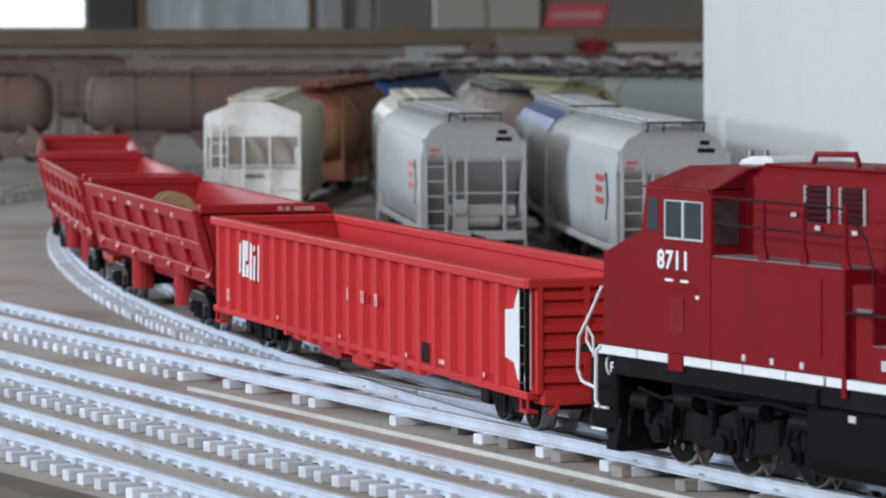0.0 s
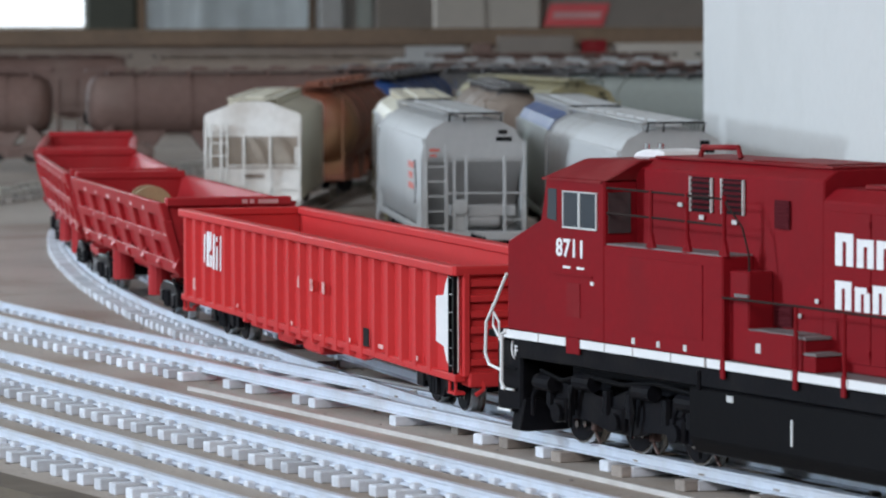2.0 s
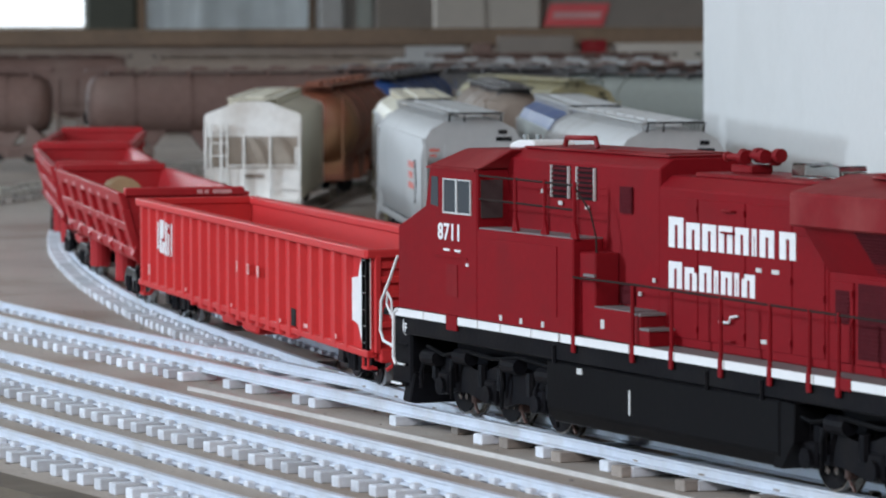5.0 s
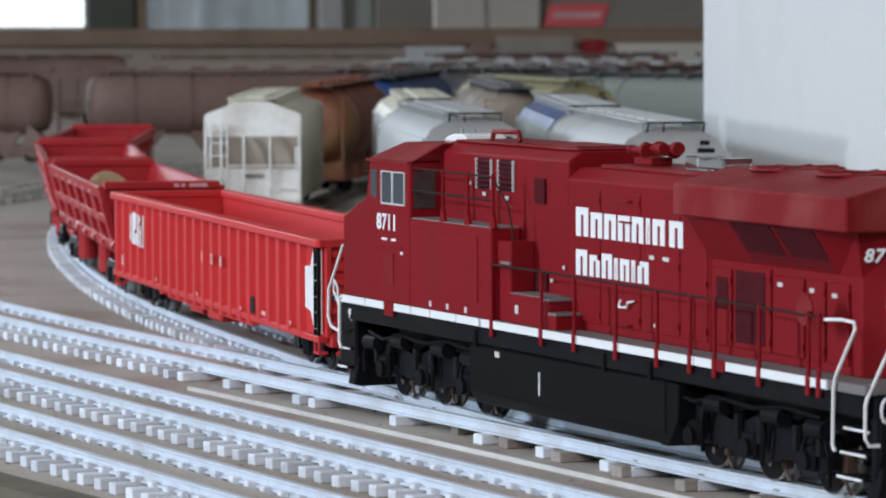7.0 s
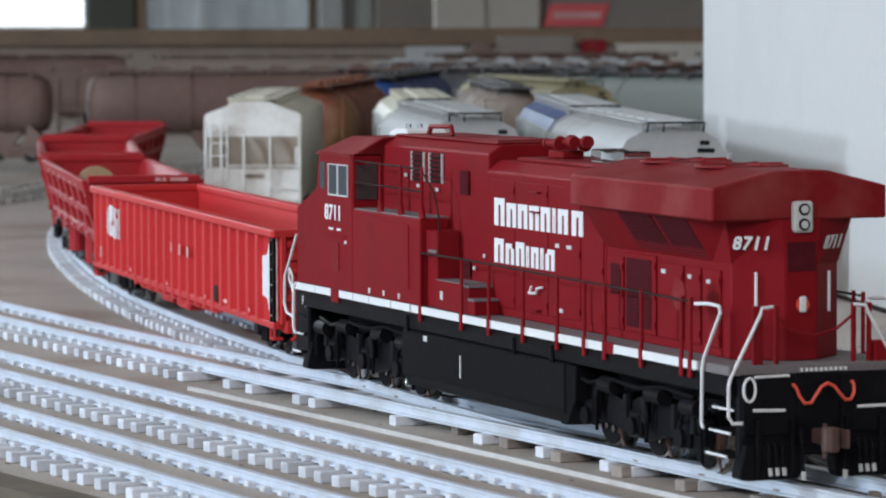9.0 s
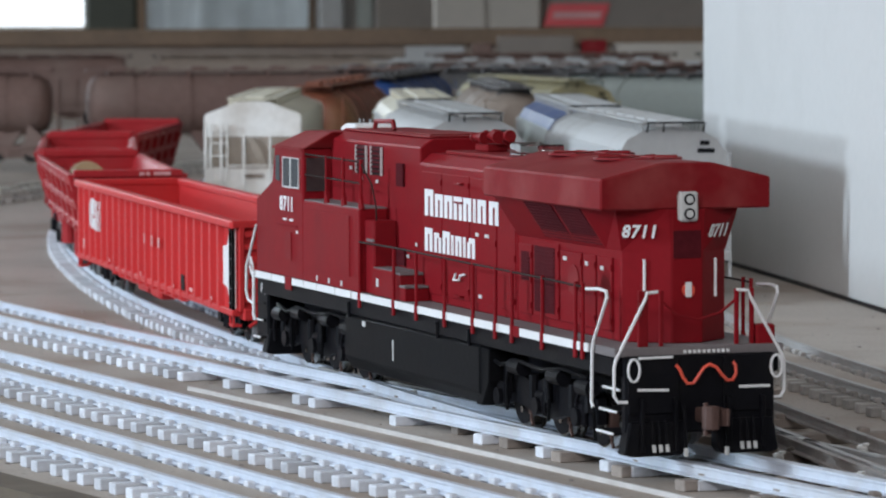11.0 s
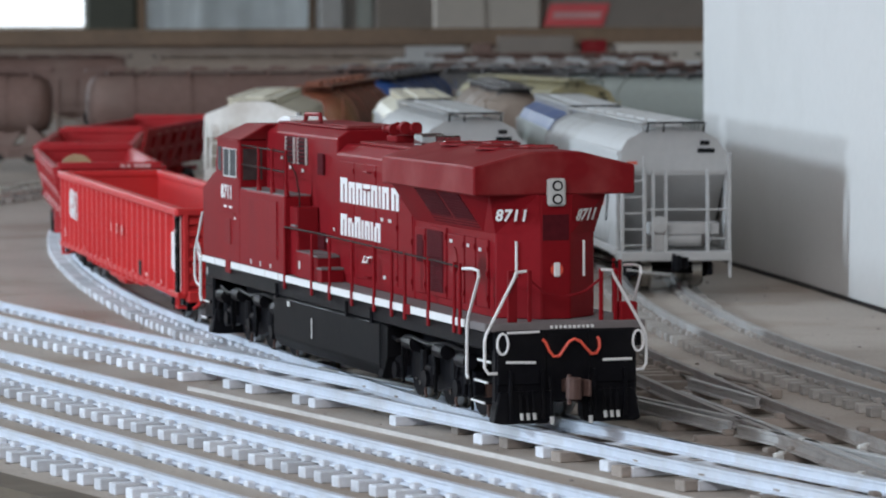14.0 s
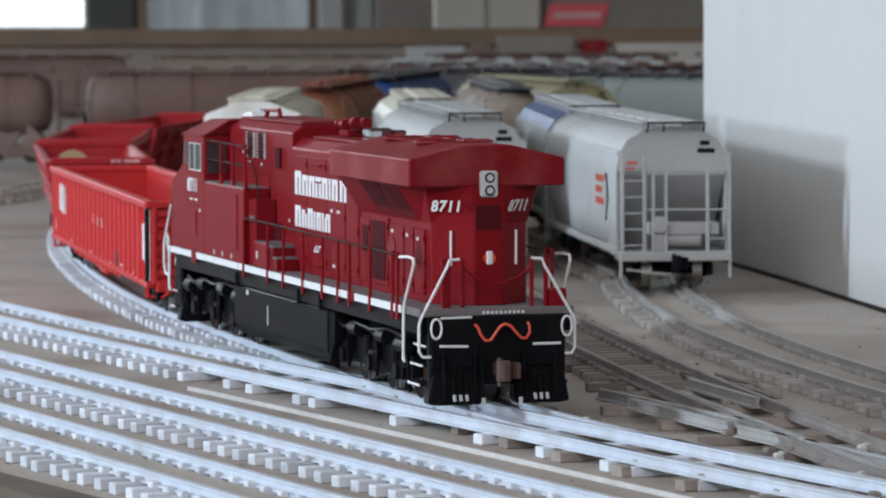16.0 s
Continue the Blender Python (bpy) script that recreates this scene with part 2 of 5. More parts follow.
def tie_mesh(material):
    bm = bmesh.new()
    box(bm, -1.75, 1.75, -15, 15, 0, 2.2, 0.2)
    for s in (-1, 1):
        for e in (-1, 1):
            box(bm, -1.2, 1.2, s * 8.25 + e * 1.8 - 0.8, s * 8.25 + e * 1.8 + 0.8, 2.1, 3.3, 0.25)
    ob = part("tie", bm, material)
    me = ob.data
    bpy.data.objects.remove(ob)
    return me


TIE_GREY, TIE_BROWN, TIE_DUSTY = tie_mesh(TIE), tie_mesh(TIEB), tie_mesh(TIED)


def track(centre, label, rail_mat=RAILM, ties=TIE_GREY, spacing=8.4, left=True, right=True, tie_from=None, tie_to=None, jitter=0.4, fill=True):
    t = thing("track", label, "railway track", group="tracks on the layout")
    pts = [tuple(p) for p in resample(centre, 8.0)]
    for side, on in ((-8.25, left), (8.25, right)):
        if on:
            bm = bmesh.new()
            rail_mesh(bm, offset(pts, side))
            part("rail", bm, rail_mat, t)
    if fill:
        bm = bmesh.new()
        keep = [p for p in pts if tie_from is None or p[1] > tie_from]
        a, b = offset(keep, -5.3), offset(keep, 5.3)
        lines = [[bm.verts.new((*p, h)) for p in line] for line, h in ((a, 0.0), (a, 2.4), (b, 2.4), (b, 0.0))]
        for k in range(3):
            for i in range(len(keep) - 1):
                bm.faces.new((lines[k][i], lines[k][i + 1], lines[k + 1][i + 1], lines[k + 1][i]))
        part("track_bed", bm, TABLE, t, "painted bed between the rails")
    tp = [tuple(p) for p in resample(centre, spacing)]
    for i, p in enumerate(tp):
        if (tie_from is not None and p[1] < tie_from) or (tie_to is not None and p[1] > tie_to):
            continue
        a, b = Vector(tp[max(i - 1, 0)]), Vector(tp[min(i + 1, len(tp) - 1)])
        d = b - a
        o = new("tie", ties)
        o.parent = t
        o.matrix_basis = pose((p[0] + random.uniform(-jitter, jitter)) * MM, (p[1] + random.uniform(-jitter, jitter)) * MM, 0, 0, 0, math.degrees(math.atan2(d.y, d.x)) + random.uniform(-1.2, 1.2))
    return t


A_NEAR = ((-175, 1230), (-127, 1132), (-87, 1044), (-53, 965), (-24, 899), (2, 844), (25, 802), (55, 750), (73, 714), (110, 640))
B_FAR = ((-160, 1110), (-114, 1011), (-79, 941), (-48, 873), (-22, 814), (0, 766), (22, 722), (70, 625))
C_FAR = ((-150, 985), (-98, 871), (-68, 816), (-42, 760), (-23, 715), (20, 630))
# ---- the room ----
def slab(name, x0, x1, y0, y1, z0, z1, material, label="", category=""):
    bm = bmesh.new()
    box(bm, x0, x1, y0, y1, z0, z1)
    return tagged(part(name, bm, material, None, "", 1.0), label, category, "", "structure")


def wall_with_holes(name, along, at, thick, a0, a1, z0, z1, holes, material, label):
    """A wall along x or y, pieced together round its openings (a0, a1, z0, z1)."""
    bm = bmesh.new()

    def piece(p, q, r, s):
        if q - p > 1e-6 and s - r > 1e-6:
            if along == "x":
                box(bm, p, q, at, at + thick, r, s)
            else:
                box(bm, at, at + thick, p, q, r, s)
    a = a0
    for h in sorted(holes):
        piece(a, h[0], z0, z1)
        piece(h[0], h[1], z0, h[2])
        piece(h[0], h[1], h[3], z1)
        a = h[1]
    piece(a, a1, z0, z1)
    return tagged(part(name, bm, material, None, "", 1.0), label, "wall", "", "structure")


def window_frame(name, along, at, a0, a1, z0, z1, label):
    bm = bmesh.new()
    w, d = 0.04, 0.05
    for p, q, r, s in ((a0, a1, z0, z0 + w), (a0, a1, z1 - w, z1), (a0, a0 + w, z0 + w, z1 - w), (a1 - w, a1, z0 + w, z1 - w), ((a0 + a1) / 2 - w / 2, (a0 + a1) / 2 + w / 2, z0 + w, z1 - w)):
        if along == "x":
            box(bm, p, q, at, at + d, r, s)
        else:
            box(bm, at, at + d, p, q, r, s)
    return tagged(part(name, bm, WALLW, None, "", 1.0), label, "window", "", "structure")


slab("floor", -2.2, 2.2, -1.8, 5.3, -0.95, -0.85, FLOORM, "grey concrete basement floor below the table", "floor")
slab("ceiling", -2.2, 2.2, -1.8, 5.3, 1.55, 1.65, ROOMW, "plain pale basement ceiling", "ceiling")
wall_with_holes("wall_west", "y", -2.1, 0.15, -1.7, 5.2, -0.85, 1.55, [(0.60, 1.00, 0.18, 0.86)], ROOMW, "beige wall with a wide window opening")
wall_with_holes("wall_north", "x", 5.05, 0.15, -2.1, 2.1, -0.85, 1.55, [(-1.95, -1.35, 0.15, 1.3), (-0.80, -0.452, 0.064, 1.0)], ROOMW, "beige far wall with window openings")
wall_with_holes("wall_south", "x", -1.7, 0.15, -2.1, 2.1, -0.85, 1.55, [(-1.5, 0.1, 0.5, 1.4)], ROOMW, "unseen beige wall behind the camera with an added window opening")
slab("wall_east", 2.0, 2.15, -1.7, 5.2, -0.85, 1.55, ROOMW, "plain beige wall", "wall")
window_frame("window_1", "y", -2.05, 0.60, 1.00, 0.18, 0.86, "white framed daylight window beside the table")
window_frame("window_2", "x", 5.1, -1.95, -1.35, 0.15, 1.3, "white framed window in the far wall")
# Unseen window, added to go with the fill light behind the camera.
window_frame("window_3", "x", -1.6, -1.5, 0.1, 0.5, 1.4, "white framed window added unseen behind the camera")

# ---- the table ----
def table_top():
    bm = bmesh.new()
    t = 18.0
    outline = ((-71, 738), (-95, 783), (-250, 1096), (-1150, 1500), (-1150, 3400), (1250, 3400), (1250, 300), (172, 300))
    prism(bm, outline, "z", -t, 0)
    ob = part("layout_table_top", bm, TABLE, None)
    return tagged(ob, "grey-brown painted plywood table top of a model railway", "table top", "", "structure")


table_top()
for tx, ty in ((-1.0, 1.6), (-1.0, 3.2), (1.1, 3.2), (1.1, 0.5), (0.1, 0.5)):
    bm = bmesh.new()
    box(bm, tx - 0.04, tx + 0.04, ty - 0.04, ty + 0.04, -0.85, -0.018, 0.004)
    tagged(part("table_leg", bm, WOOD, None, "", 1.0), "brown wooden table leg on the concrete floor", "table leg", "legs of the table")


def white_pillar():
    bm = bmesh.new()
    prism(bm, ((97, 1478), (103, 1399), (116, 1309), (133, 1181), (160, 980), (600, 1000), (600, 1600), (250, 1600)), "z", 0, 1540, 3.0)
    ob = part("white_partition", bm, WALLW, None)
    return tagged(ob, "white painted partition standing on the table", "partition", "", "structure")


white_pillar()
# Black strip that stands in for the shadow gap under the partition.
bm = bmesh.new()
rail = [(97, 1478), (103, 1399), (116, 1309), (133, 1181), (160, 980)]
for p, q in zip(rail, rail[1:]):
    prism(bm, [(p[0] - 0.6, p[1]), (q[0] - 0.6, q[1]), (q[0] + 1, q[1]), (p[0] + 1, p[1])], "z", 0, 1.3)
tagged(part("baseboard", bm, BLACK), "black strip standing in for the shadow gap at the white partition's foot", "seam", "", "structure")


def edging():
    """A pale lip along the joint of two plywood sheets."""
    bm = bmesh.new()
    pts = [tuple(p) for p in resample(smooth_line([(-61, 953), (-37, 900), (0, 830), (24, 780), (39, 750), (79, 665)]), 8)]
    for d0, d1, z in ((-0.35, 0.35, 1.0),):
        a, b = offset(pts, d0), offset(pts, d1)
        va = [[bm.verts.new((*p, h)) for p in line] for line, h in ((a, 0), (a, z), (b, z), (b, 0))]
        for k in range(3):
            for i in range(len(pts) - 1):
                bm.faces.new((va[k][i], va[k][i + 1], va[k + 1][i + 1], va[k + 1][i]))
    return tagged(part("edging_strip", bm, TRIMW), "thin pale strip along a joint in the table top", "trim strip", "", "structure")


TRIMW = paint("pale_strip", (0.62, 0.60, 0.58), 0.6, 0, 0.1, 500, 30, 0.1, (0.4, 0.36, 0.33), 0.5)
edging()
bm = bmesh.new()
prism(bm, ((-67, 738), (-93, 784), (-246, 1094), (-254, 1090), (-101, 779), (-75, 734), (172, 304), (176, 310)), "z", -40, 1.5)
tagged(part("edge_board", bm, DKWOOD), "weathered brown wooden board edging the table", "edge board", "", "structure")

# ---- the tracks ----
A_C = offset(smooth_line(A_NEAR), 8.25)
B_C = offset(smooth_line(B_FAR), -8.25)
C_C = offset(smooth_line(C_FAR), -8.25)
track(A_C, "pale grey track with a turnout, in bright daylight", tie_from=975)
track(B_C, "pale grey track with chunky ties in bright daylight")
track(C_C, "pale grey track with chunky ties beside the table edge")
LOCO_C = [(on_line(s).x, on_line(s).y) for s in range(-250, 1500, 10)]
track(LOCO_C, "pale grey curved track that carries the train", tie_from=1000)
R_C = smooth_line([(66, 1300), (70, 1180), (78, 1080), (90, 985), (106, 905), (125, 830), (160, 720)])
track(R_C, "dusty grey track that leads to a row of hopper cars", RAILD, TIE_DUSTY)
S_C = smooth_line([(11, 1330), (27, 1105), (42.5, 1023), (63, 902), (78, 812), (98, 710), (118, 610)])
track(S_C, "dusty brown track with a turnout in the shade", RAILB, TIE_BROWN, tie_from=960, fill=False)


def turnouts():
    """Loose rails and hand-laid sleepers where the lines part."""
    T = thing("turnout", "hand-laid turnout rails on sparse wooden ties", "railway turnout", group="tracks on the layout")
    for pts in (((42, 883), (52, 856), (62, 828)), ((36, 905), (54, 862), (64, 838)), ((54, 899), (66, 838), (84, 747), (108, 640)), ((58, 930), (66, 900), (72, 878)), ((62, 826), (74, 797), (100, 735), (128, 660)), ((-30, 962), (-12, 925), (4, 893), (14, 866))):
        bm = bmesh.new()
        rail_mesh(bm, [tuple(p) for p in resample(pts, 6)])
        part("rail", bm, RAILD, T)
    bm = bmesh.new()
    for k in range(2):
        rod(bm, [(58 + k * 8, 962 - k * 6, 3.2), (70 + k * 4, 925, 3.4), (75, 903, 3.2), (74, 899, 3.0), (70, 903, 3.0)], 0.45)
    part("switch_wire", bm, TIEB, T, "bent brown switch wire")

    def sleeper(x, y, a, length, mat_mesh):
        o = new("tie", mat_mesh)
        o.parent = T
        o.matrix_basis = pose(x * MM, y * MM, 0, 0, 0, a + random.uniform(-4, 4)) @ Matrix.Diagonal((1.15, length / 30.0, 1, 1))
    centre = smooth_line(A_NEAR, 1.0)
    ys = np.array([p[1] for p in centre])
    xs = np.array([p[0] for p in centre])
    for y in (958, 945, 920, 911, 871, 835, 809, 785, 776, 753, 731, 716):
        x = float(np.interp(y, ys, xs))
        sleeper(x + 11.0, y + 5, 115, 31, TIE_GREY)
    for s in range(-120, 330, 27):
        p = on_line(s)
        sleeper(p.x + 3, p.y + 2, 90 + float(np.interp(s, [k[0] for k in KNOTS], [k[1] for k in KNOTS])) + 2, 34, TIE_BROWN)
    sx = np.array([p[0] for p in S_C])
    sy = np.array([p[1] for p in S_C])
    for y in (948, 926, 893, 862, 832, 800, 762, 725, 690):
        sleeper(float(np.interp(y, sy, sx)) + random.uniform(-7, 2), y, 101, random.uniform(36, 48), TIE_BROWN)
    bm = bmesh.new()
    for x, y in ((55, 893), (72, 800), (66, 776), (84, 790), (78, 742), (-7, 905), (30, 842)):
        box(bm, x - 1.0, x + 1.0, y - 1.8, y + 1.8, 2.0, 4.4, 0.4)
        disc(bm, (x + 0.6, y - 1.2, 0), "z", 0.7, 4.4, 4.9, 8)
    tagged(part("rail_joiners", bm, SILVER, T, "small shiny rail joiners"), kind="stuff")
    return T


turnouts()


def litter():
    """Loose grit and dust lying on the table."""
    bm = bmesh.new()
    for k in range(420):
        x, y = random.uniform(-160, 150), random.uniform(690, 1500)
        r = random.uniform(0.15, 0.55)
        box(bm, x - r, x + r, y - r * random.uniform(0.6, 1.6), y + r, 0, r * random.uniform(0.5, 1.0))
    return tagged(part("grit", bm, RAILB), "dark grit scattered over the table top", "grit", "", "stuff")


litter()
# ---- running gear shared by the rolling stock ----
WHEELS = []      # (wheelset, its x in the truck, radius)


def wheelset(parent, x, radius, z=None):
    bm = bmesh.new()
    for s in (-1, 1):
        disc(bm, (0, 0, 0), "y", radius, s * 7.0, s * 9.6, 20)
        disc(bm, (0, 0, 0), "y", radius + 0.9, s * 6.4, s * 7.0, 20)
        disc(bm, (0, 0, 0), "y", radius * 0.93, *sorted((s * 9.6, s * 9.9)), 18, 1)
        for k in range(5):
            a = 2 * math.pi * k / 5
            disc(bm, (radius * 0.45 * math.cos(a), 0, radius * 0.45 * math.sin(a)), "y", radius * 0.13, s * 9.9, s * 10.1, 6)
    disc(bm, (0, 0, 0), "y", 1.3, -11.5, 11.5, 10, 1)
    o = part("wheelset", bm, (STEEL, BLACK), parent)
    o.location = (x * MM, 0, (radius if z is None else z) * MM)
    WHEELS.append((o, x, radius))
    return o


def side_frame_outline(axles, r):
    a, b = axles[0] - 5.0, axles[-1] + 5.0
    return [(a, r - 1.6), (a, r + 2.4), (a + 6, r + 4.6), (b - 6, r + 4.6), (b, r + 2.4), (b, r - 1.6), (b - 4, r - 1.6), (b - 8, r + 0.6), ((a + b) / 2 + 5, r - 2.6), ((a + b) / 2 - 5, r - 2.6), (a + 8, r + 0.6), (a + 4, r - 1.6)]


def small_truck(car, x, wheel=5.2, material=BLACK):
    """A two-axle freight truck."""
    t = thing("truck", "", "")
    t.parent = car
    t.location = (x * MM, 0, 0)
    for s in (-1, 1):
        bm = bmesh.new()
        prism(bm, side_frame_outline((-10, 10), wheel), "y", s * 11.2, s * 12.8, 0.2)
        for ax in (-10, 10):
            box(bm, ax - 1.8, ax + 1.8, s * 12.7 - 0.6, s * 12.7 + 0.9, wheel - 1.5, wheel + 1.8, 0.3)
        for k in (-2.2, 0, 2.2):
            disc(bm, (k, s * 12.9, 0), "z", 0.9, wheel - 2.2, wheel + 2.4, 8)
        part("side_frame", bm, material, t)
    bm = bmesh.new()
    box(bm, -3, 3, -11.5, 11.5, wheel - 1, wheel + 3.5, 0.3)
    part("bolster", bm, material, t)
    for ax in (-10, 10):
        wheelset(t, ax, wheel)
    return t


def knuckle(parent, x, sgn, z=8.6, material=None):
    """A knuckle coupler: shank, head with a guard arm, hooked knuckle, lift pin."""
    bm = bmesh.new()

    def along(a, b):
        return sorted((x + sgn * a, x + sgn * b))
    box(bm, *along(0, 5.2), -1.2, 1.2, z - 1.4, z + 1.4, 0.3)
    prism(bm, [(x + sgn * p, q) for p, q in ((4.6, -1.4), (4.6, 1.4), (6.0, 2.4), (8.6, 2.7), (8.8, 2.0), (6.8, 1.2), (6.6, -0.6), (6.2, -1.8))], "z", z - 1.7, z + 1.7, 0.2)
    prism(bm, [(x + sgn * p, q) for p, q in ((6.2, -2.3), (6.4, -0.8), (8.0, -0.4), (8.2, 0.5), (8.9, 0.3), (9.1, -1.2), (8.2, -2.4))], "z", z - 2.3, z + 2.3, 0.25)
    disc(bm, (x + sgn * 6.6, -1.6, 0), "z", 0.5, z - 3.4, z + 2.8, 8)
    return part("coupler", bm, material or BLACK, parent)


# ---- the locomotive; +x is its long-hood end, -y its sunlit flank ----
def blocks_of(name, parent, spans, z0, z1, y, material=WHITE, slant=0.0):
    """Plain upright shapes of a marking's size and colour."""
    for a, b, top in spans:
        bm = bmesh.new()
        w = (b - a)
        box(bm, a, a + w * 0.40, y - 0.12, y, z0, top)
        box(bm, a + w * 0.62, b, y - 0.12, y, z0, top)
        box(bm, a + w * 0.40, a + w * 0.62, y - 0.12, y, top - (top - z0) * 0.26, top)
        part(name, bm, material, parent)


def along_body(x):
    """Station along the locomotive from the drawing's station, in metres."""
    return 0.976 * x + 7.3 * MM


def locomotive():
    L = thing("locomotive", "dark red model diesel locomotive with white lettering on curved track", "locomotive")
    # frame, deck and stripes
    bm = bmesh.new()
    box(bm, -126, 117, -17.4, 17.4, 16.6, 20.4, 0.3)
    box(bm, -116, 108, -9, 9, 10, 15)
    part("frame", bm, BLACK, L)
    bm = bmesh.new()
    box(bm, -129, 118.5, -17.7, 17.7, 20.4, 22.2, 0.2)
    part("walkway", bm, GREYW, L, "grey walkway deck")
    spans = [(-129, -114.5), (-114, -103), (-97, -87.5), (-87, -76.5), (-76, -62), (-61.5, -49.5), (-48.5, -19), (-18.5, -0.5), (0, 19), (19.6, 36), (36.6, 52), (52.6, 61), (65.5, 78.5), (79, 104.8)]
    for s in (-1, 1):
        for a, b in spans:
            bm = bmesh.new()
            box(bm, a, b, s * 17.7, s * 18.0, 20.5, 22.15)
            part("sill_stripe", bm, WHITE, L, "white sill stripe")
        for a, b, z in ((-102.6, -97.4, 19.2), (61.2, 65.2, 20.2)):
            bm = bmesh.new()
            box(bm, a, b, s * 17.7, s * 18.05, z, 22.4)
            part("sill_patch", bm, RED, L)
    bm = bmesh.new()
    box(bm, -137.5, -126, -15.0, 15.0, 5.0, 20.0, 0.6)
    box(bm, -137.8, -126, -17.0, 17.0, 20.0, 21.6, 0.3)
    part("front_porch", bm, BLACK, L)
    # cab
    bm = bmesh.new()
    prism(bm, [(-127.6, 22.2), (-127.4, 40.3), (-112.7, 44.8), (-111.0, 53.9), (-87.6, 53.9), (-87.6, 22.2)], "y", -17.9, 17.9, 0.35)
    cab = part("cab", bm, RED, L)
    bm = bmesh.new()
    v = [(-112.0, -18.1, 53.8), (-87.0, -18.1, 53.8), (-87.0, 18.1, 53.8), (-112.0, 18.1, 53.8), (-106.0, -11.5, 57.6), (-84.0, -11.5, 57.9), (-84.0, 11.5, 57.9), (-106.0, 11.5, 57.6)]
    vs = [bm.verts.new(p) for p in v]
    for f in ((3, 2, 1, 0), (4, 5, 6, 7), (0, 1, 5, 4), (1, 2, 6, 5), (2, 3, 7, 6), (3, 0, 4, 7)):
        bm.faces.new([vs[i] for i in f])
    bmesh.ops.bevel(bm, geom=list(bm.edges), offset=0.3, segments=1, affect="EDGES")
    part("cab_roof", bm, REDD, L)
    for s in (-1, 1):
        bm = bmesh.new()
        box(bm, -112.2, -88.2, *sorted((s * 17.95, s * 18.25)), 53.3, 53.75)
        part("drip_rail", bm, REDD, L)
    for s in (-1, 1):
        y0, y1 = s * 17.85, s * 18.02
        bm = bmesh.new()
        prism(bm, [(-110.4, 45.6), (-110.0, 51.6), (-106.6, 51.6), (-106.6, 45.2)], "y", y0, y1)
        part("quarter_window", bm, DARKGLASS, L)
        for a, b in ((-103.6, -97.4), (-96.9, -90.3)):
            w = bmesh.new()
            box(w, a, b, y0, y1, 44.3, 51.2)
            pane = part("side_window", w, DARKGLASS, L)
            w = bmesh.new()
            for p in ((a - 0.2, b + 0.2, 44.0, 44.35), (a - 0.2, b + 0.2, 51.15, 51.4), (a - 0.2, a + 0.1, 44.35, 51.15), (b - 0.1, b + 0.2, 44.35, 51.15)):
                box(w, p[0], p[1], s * 17.95, s * 18.25, p[2], p[3])
            part("window_frame", w, LAMPG, pane, "pale grey window frame")
        bm = bmesh.new()
        box(bm, -102.4, -97.0, s * 17.9, s * 18.1, 26.5, 33.2)
        part("cab_vent", bm, REDD, L)
        bm = bmesh.new()
        box(bm, -109, -92, s * 17.9, s * 18.2, 34.6, 34.9)
        box(bm, -92.5, -91.5, s * 17.9, s * 18.2, 33.2, 33.9, 0, 1)
        box(bm, -103.8, -100.9, s * 17.9, s * 18.08, 36.0, 36.5, 0, 1)
        box(bm, -98.2, -95.4, s * 17.9, s * 18.08, 36.0, 36.5, 0, 1)
        part("cab_markings", bm, (RED, WHITE), L)
    for k in (-1, 1):
        bm = bmesh.new()
        prism(bm, [(k * 2, 46.3), (k * 15.5, 46.3), (k * 15.5, 52.5), (k * 2, 52.5)], "x", -113.2, -111.2)
        part("windscreen", bm, DARKGLASS, L)
    lettering("cab_number", "8711", 4.9, WHITE, L, put(-106.8, -18.0, 38.4, SIDE), width=1.16, bold=0.12, spacing=1.05)
    lettering("front_mark", "F", 2.9, WHITE, L, put(-125.4, -17.45, 17.0, SIDE), bold=0.05)
    # electrical cabinet behind the cab, railed on top
    for s in (-1, 1):
        bm = bmesh.new()
        box(bm, -87.6, -43.0, min(s * 11, s * 17.9), max(s * 11, s * 17.9), 22.2, 41.4, 0.3)
        box(bm, -81.0, -50.0, s * 17.9, s * 18.1, 25.5, 39.6, 0)
        part("cabinet", bm, RED, L)
        bm = bmesh.new()
        box(bm, -87.2, -43.4, min(s * 11, s * 17.5), max(s * 11, s * 17.5), 41.4, 41.7)
        part("cabinet_deck", bm, GREYW, L)
        for x in (-76, -66.5, -56.5):
            bm = bmesh.new()
            box(bm, x - 0.6, x + 0.6, *sorted((s * 17.8, s * 18.02)), 22.9, 24.1)
            part("marking_tag", bm, LAMPG, L)
        for x in (-70.5, -57.0, -43.6):
            bm = bmesh.new()
            rod(bm, [(x, s * 17.2, 41.4), (x, s * 17.2, 52.8)], 0.42)
            prism(bm, [(x - 1.4, 41.5), (x + 1.6, 41.5), (x + 0.4, 44.6), (x - 0.4, 44.6)], "y", s * 16.8, s * 17.5)
            part("railing_post", bm, RED, L)
        for z in (52.3, 47.4):
            bm = bmesh.new()
            rod(bm, [(-87.5, s * 17.2, z + 0.2), (-60, s * 17.2, z), (-43.5, s * 17.2, z - 0.2)], 0.24)
            part("railing_bar", bm, RAILWIRE, L, "dark wire railing bar")
        bm = bmesh.new()
        box(bm, -87.55, -87.2, min(s * 12, s * 17), max(s * 12, s * 17), 43.6, 51.6)
        part("rear_cab_window", bm, WINLIT, L)
        # lower step cabinet
        bm = bmesh.new()
        box(bm, -43.0, -36.0, min(s * 11, s * 16.5), max(s * 11, s * 16.5), 22.2, 39.0, 0.3)
        part("cabinet_end", bm, RED, L)
        bm = bmesh.new()
